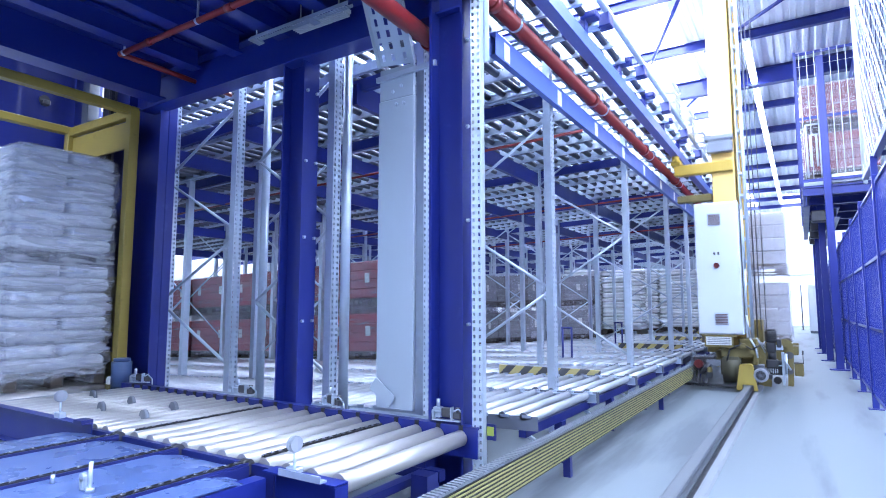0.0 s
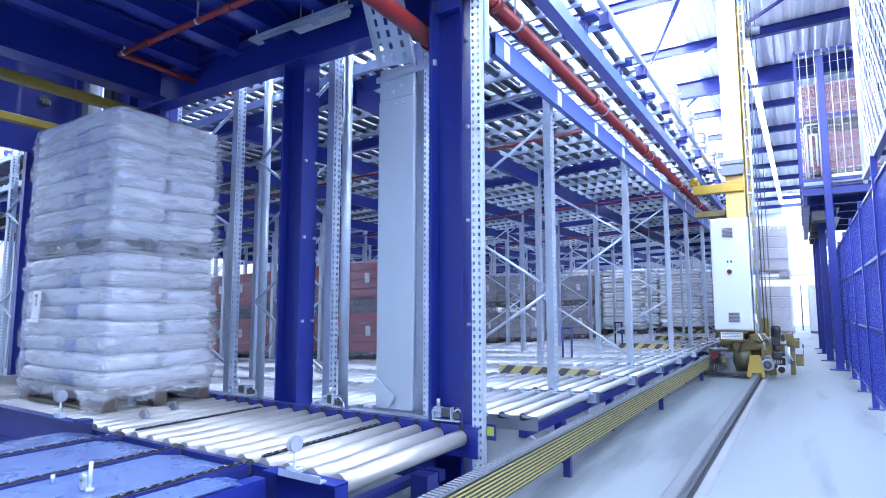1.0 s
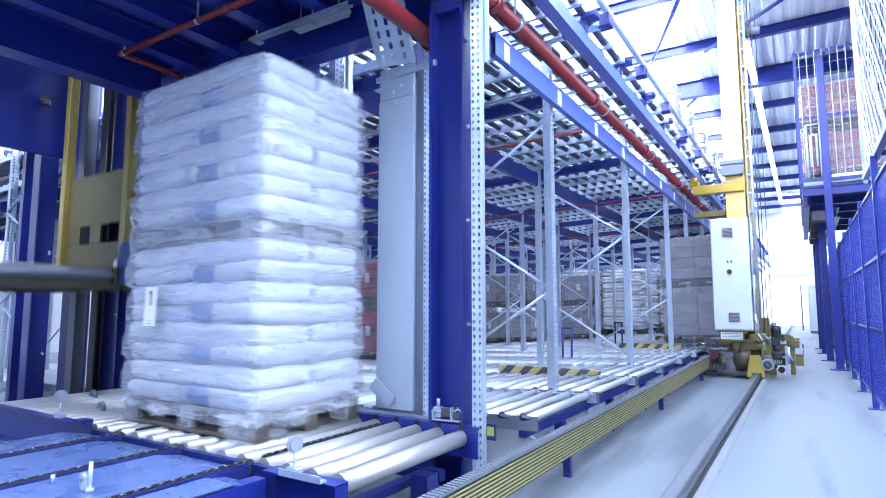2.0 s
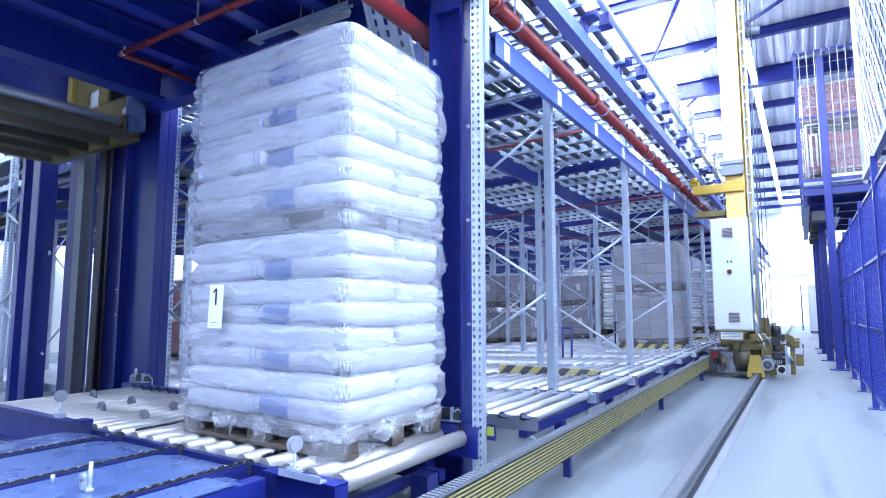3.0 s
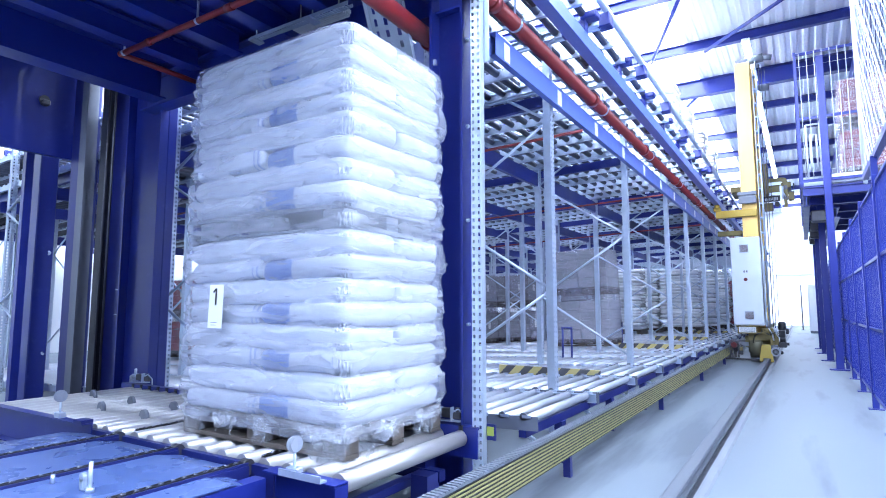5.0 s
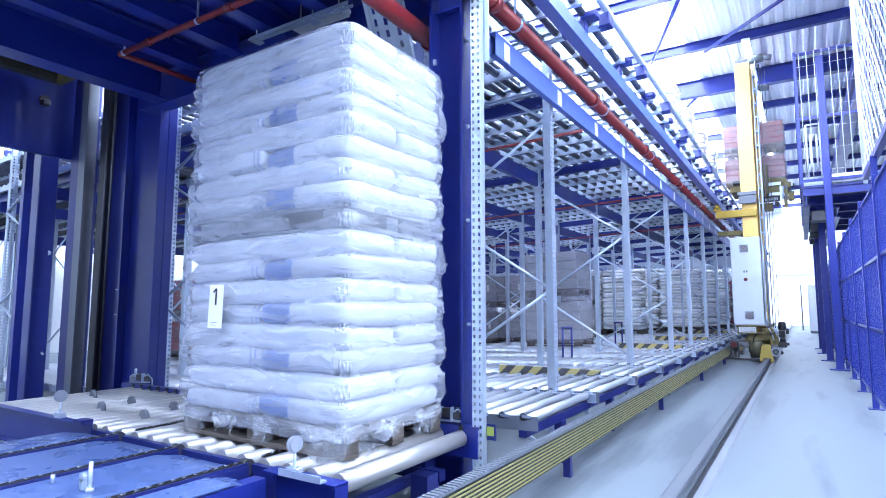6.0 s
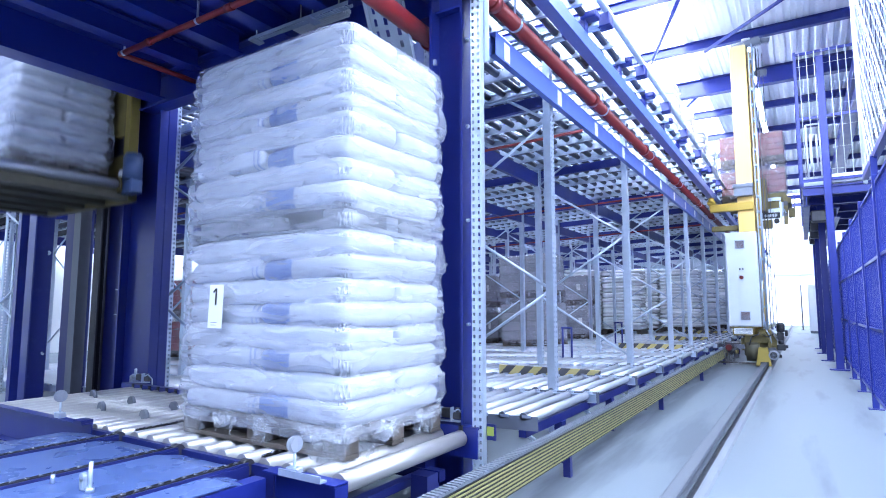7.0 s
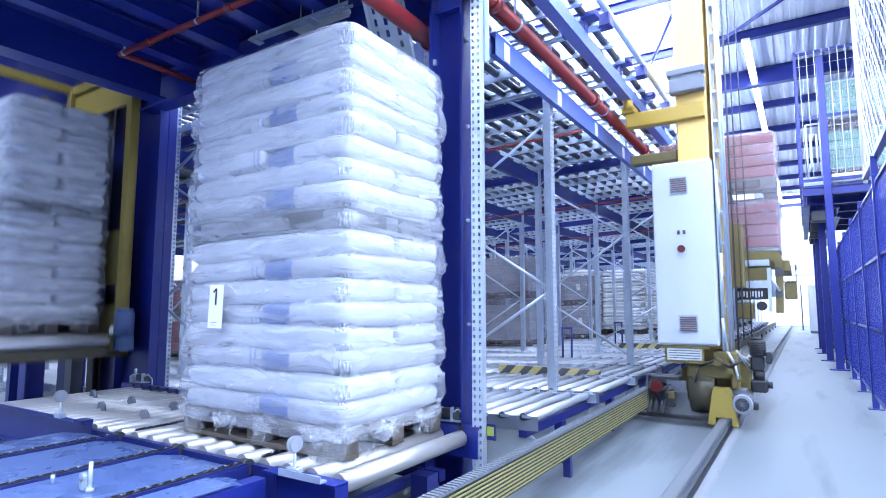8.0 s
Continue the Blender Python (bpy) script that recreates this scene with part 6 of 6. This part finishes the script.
def platform():
    t = thing("service_platform", pose(0, 12.35, 0), "blue raised steel platform with mesh cage and tall posts", "platform")
    for x, y, z1 in ((0.48, 0.0, 5.75), (0.40, 2.0, 3.3), (0.36, 4.2, 3.3), (2.4, 0.0, 5.75), (0.34, 6.0, 3.3)):
        bm = B()
        soft_box(bm, x - 0.06, x + 0.06, y - 0.06, y + 0.06, 0, z1, 0.008)
        soft_box(bm, x - 0.16, x + 0.14, y - 0.12, y + 0.12, 0, 0.02, 0.004)
        part("post", bm, BLUE, t)
    bm = B()
    box(bm, 0.09, 4.5, 0.08, 6.2, 3.30, 3.34)
    part("deck", bm, DEEP, t)
    for y in (0.02, 1.2, 2.4, 3.6, 4.8, 6.0):
        bm = B()
        i_beam(bm, 0.09, 2.6, "x", y, 3.14, 3.298, 0.09)
        part("deck_beam", bm, BLUE, t)
    bm = B()
    i_beam(bm, -0.0, 6.2, "y", 0.14, 2.95, 3.135, 0.1)
    i_beam(bm, 0.3, 6.2, "y", 0.6, 2.75, 2.94, 0.1)
    part("deck_beam", bm, BLUE, t)
    for y in (0.5, 2.0, 3.5, 5.0):
        bm = B()
        soft_box(bm, 0.2, 0.5, y, y + 0.25, 2.72, 2.94, 0.02)
        part("drive_unit", bm, IRON, t)
    bm = B()
    box(bm, 0.12, 4.4, 0.2, 1.1, 3.345, 3.47)
    part("roller_bed", bm, ZINC, t)
    for k in range(26):
        bm = B()
        rod(bm, (0.2 + 0.16 * k, 0.22, 3.472), (0.2 + 0.16 * k, 1.08, 3.472), 0.03, 8)
        part("roller", bm, ROLLER_FAR, t)
    # cage
    for z in (3.42, 4.6, 5.85):
        bm = B()
        bar(bm, (0.09, 0.0, z), (1.15, 0.0, z), 0.04, 0.05)
        bar(bm, (0.09, 0.0, z), (0.09, 6.0, z), 0.04, 0.05)
        part("cage_rail", bm, BLUE, t)
    for x, y in ((0.09, 0.0), (1.15, 0.0), (0.09, 2.0), (0.09, 4.0), (0.09, 6.0)):
        bm = B()
        box(bm, x - 0.025, x + 0.025, y - 0.025, y + 0.025, 3.30, 5.9)
        part("cage_post", bm, BLUE, t)
    for k in range(9):
        bm = B()
        x = 0.16 + 0.12 * k
        rod(bm, (x, -0.03, 3.45), (x, -0.03, 5.88), 0.007, 6)
        part("cage_bar", bm, NET, t, "white cage wire")
    bm = B()
    for j in range(6):
        rod(bm, (0.09, -0.02, 3.6 + 0.4 * j), (1.15, -0.02, 3.6 + 0.4 * j), 0.003, 4)
    part("cage_wire", bm, NET, t, "white cage wire")
    bm = B()
    for a, b in (((0.2, 0.1, 3.5), (0.2, 0.1, 4.5)), ((0.42, 0.1, 3.5), (0.42, 0.1, 4.5)), ((0.2, 0.1, 4.5), (0.42, 0.1, 4.5)), ((0.26, 0.1, 3.7), (0.26, 0.1, 4.3)), ((0.36, 0.1, 3.7), (0.36, 0.1, 4.3)), ((0.26, 0.1, 4.3), (0.36, 0.1, 4.3))):
        rod(bm, a, b, 0.018, 8)
    part("gate", bm, NET, t, "white tubular gate")
    bm = B()
    soft_box(bm, 0.55, 1.2, 0.05, 0.15, 3.36, 3.52, 0.01)
    part("conveyor_edge", bm, WHITE, t)


def net_screen():
    t = thing("safety_net", pose(0.62, 0, 0), "white knotted safety net hung above the fence", "net")
    bm = B()
    z0, z1, y0, y1 = 2.5, 5.6, 1.5, 7.4
    n = 74
    for k in range(n):
        y = y0 + (y1 - y0 + 3.1) * k / n - 3.1
        ya, za, yb, zb = y, z0, y + 3.1, z1
        if ya < y0:
            za, ya = z0 + (y0 - ya), y0
        if yb > y1:
            zb, yb = z1 - (yb - y1), y1
        if zb > za + 0.05:
            sag = 0.01 * math.sin(k * 1.7)
            bar(bm, (sag, ya, za), (0.02 * math.sin(k), yb, zb), 0.004, 0.004)
            bar(bm, (0.008 + sag, ya, z1 + z0 - za), (0.008, yb, z1 + z0 - zb), 0.004, 0.004)
    tagged(part("netting", bm, NET, t), kind="stuff")
    bm = B()
    bar(bm, (0, y0, 2.47), (0, y1, 2.47), 0.05, 0.06)
    part("bottom_rail", bm, BLUE, t)
    for y in (3.2, 4.75, 6.3):
        bm = B()
        box(bm, -0.05, 0.0, y - 0.02, y + 0.02, 2.27, 2.45)
        part("bracket", bm, BLUE, t)
    bm = B()
    rod(bm, (0, y1, 2.4), (0, y1, 5.7), 0.02, 8)
    part("edge_rope", bm, NET, t)


def far_end_things():
    t = thing("wall_cabinet", pose(0.15, 29.0, 0), "white upright cabinet at the aisle's far end", "cabinet")
    bm = B()
    soft_box(bm, 0, 0.4, 0, 0.6, 0.1, 2.1, 0.02)
    part("body", bm, WHITE, t)
    bm = B()
    soft_box(bm, 0.03, 0.37, 0.03, 0.57, 0, 0.1, 0.01)
    part("plinth", bm, GREY, t)
    p = thing("barrier_post", pose(-0.1, 33.0, 0), "thin dark post at the end of the aisle", "post")
    bm = B()
    rod(bm, (0, 0, 0), (0, 0, 2.2), 0.03, 10)
    soft_box(bm, -0.1, 0.1, -0.1, 0.1, 0, 0.02, 0.004)
    part("pole", bm, IRON, p)


ground()
walls()
roof()
tube_lights()
aisle_rail()
bus_bar()
rack_frames()
rack_beams()
guide_channel()
pipes()
mezzanine()
transfer_conveyor()
chain_transfer()
conveyor_fittings()
lift, lift_carriage = pallet_lift()
main_load = bag_load("tall film-wrapped double pallet of white plastic sacks riding the conveyor")
lift_load = copy_thing(main_load, pose(-8.4, 2.4, 4.25))
tagged(lift_load, "film-wrapped double pallet of white sacks on the lift carriage")
stored_loads()
grey_load = carton_load(CARD, "two-tier grey carton pallet pushed from the crane into the rack", h=0.88, labels=False)
red_load = carton_load(CRATE_DEEP, "two-tier red crate pallet on the crane's carriage", h=0.62, grid=(1, 2), labels=False)
shelf_red = carton_load(CRATE_DEEP, "two-tier pallet of red crates on the raised platform", h=0.84, grid=(1, 2), labels=False)
shelf_green = carton_load(CRATE_GREEN, "two-tier pallet of green crates arriving on the raised platform", h=0.84, grid=(2, 2), labels=False)
lane_guards()
upper_lane()
crane, crane_carriage = stacker_crane()
fence()
platform()
net_screen()
far_end_things()
roller_lanes()


def motions():
    """The load on the conveyor, the lift, the crane with its carriage and loads, and the platform's loads."""
    # sacks: from the lift to the conveyor's end
    walk(main_load, [(t, pose(-2.38 + dx, 2.40 + dy, ROLL_TOP)) for t, dx, dy in (
        (0.0, -3.72, 0.07), (0.2, -3.40, 0.065), (0.5, -2.92, 0.06), (0.8, -2.47, 0.05), (1.0, -2.14, 0.04), (1.2, -1.83, 0.03), (1.5, -1.42, 0.02), (1.7, -1.12, 0.01),
        (2.0, -0.62, 0.01), (2.3, -0.24, 0.0), (2.55, -0.04, 0.0), (2.7, 0.0, 0.0), (3.0, 0.0, 0.0), (8.0, 0.0, 0.0))])
    deck = ((0.0, 0.41), (1.0, 0.41), (1.2, 0.43), (1.5, 0.70), (1.7, 0.98), (2.2, 1.80), (2.8, 2.67), (3.0, 2.91), (3.2, 3.17), (3.4, 3.43), (3.6, 3.70), (4.0, 4.15), (4.3, 4.25), (5.6, 4.25), (5.9, 3.98), (6.2, 3.50), (6.4, 3.20), (6.5, 3.08), (7.0, 2.31), (7.5, 1.61), (8.0, 0.86))
    walk(lift_carriage, [(t, pose(0, 0, z)) for t, z in deck])
    walk(lift_load, [(0.0, pose(-8.9, 2.46, 4.25)), (4.2, pose(-8.9, 2.46, 4.25)), (5.3, pose(-6.24, 2.46, 4.25)), (5.6, pose(-6.24, 2.46, 4.25))] + [(t, pose(-6.24, 2.46, z)) for t, z in deck[14:]])
    # crane along the aisle
    run = ((0.0, 8.45), (0.1, 8.95), (0.3, 9.78), (0.5, 10.03), (0.7, 10.05), (3.0, 10.05), (3.2, 10.35), (3.5, 11.25), (3.8, 12.45), (4.0, 12.95), (4.2, 13.0), (6.5, 13.0), (6.8, 12.75), (7.0, 12.1), (7.2, 10.6), (7.4, 8.95), (7.5, 8.28), (7.7, 6.95), (7.8, 6.45), (8.0, 5.86))
    walk(crane, [(t, pose(0, y, 0)) for t, y in run])
    rise = ((0.0, 0.58), (3.0, 0.58), (3.2, 0.80), (3.5, 1.25), (4.0, 2.33), (4.5, 3.25), (4.7, 3.66), (4.9, 3.76), (6.5, 3.76), (6.8, 3.58), (7.0, 3.28), (7.5, 2.25), (7.8, 1.75), (8.0, 1.60))
    walk(crane_carriage, [(t, pose(0, 0, z)) for t, z in rise])

    def between(rows, t):
        for (a, u), (b, v) in zip(rows[:-1], rows[1:]):
            if a <= t <= b:
                s = (t - a) / (b - a)
                return u + (v - u) * s
        return rows[-1][1]
    # grey load: rides the crane, is pushed into the lane, and rolls on down it
    tilt = -math.degrees(math.atan(LANE_DROP))
    slide = ((1.2, -0.76), (1.5, -1.02), (1.7, -1.25), (2.2, -1.80), (2.8, -2.28), (3.5, -2.76), (4.5, -3.42), (6.0, -4.32), (7.0, -4.88), (8.0, -5.38))
    walk(grey_load, [(t, pose(-0.76, y + 1.38, 0.58)) for t, y in run[:5]] + [(1.0, pose(-0.76, 11.43, 0.58))] + [(t, pose(x, 11.43, (0.58 if x > -1.3 else lane_z(x) + 0.02), 0, 0 if x > -1.3 else tilt, 0)) for t, x in slide])
    # red load: waits on the upper lane, is drawn onto the carriage and carried off
    ride = [t for t, _ in run if t >= 6.5]
    walk(red_load, [(0.0, pose(-3.3, 14.38, 3.76)), (4.9, pose(-3.3, 14.38, 3.76)), (5.7, pose(-0.76, 14.38, 3.76)), (6.0, pose(-0.76, 14.38, 3.76))] + [(t, pose(-0.76, between(run, t) + 1.38, between(rise, t))) for t in ride])
    # platform: red crates leave, green ones arrive
    walk(shelf_red, [(0.0, pose(0.72, 13.0, 3.505)), (4.7, pose(0.72, 13.0, 3.505)), (5.6, pose(3.2, 13.0, 3.505)), (8.0, pose(3.6, 13.0, 3.505))])
    walk(shelf_green, [(0.0, pose(3.6, 13.0, 3.505)), (7.0, pose(2.4, 13.0, 3.505)), (7.4, pose(1.55, 13.0, 3.505)), (7.7, pose(1.15, 13.0, 3.505)), (8.0, pose(1.08, 13.0, 3.505))])


motions()
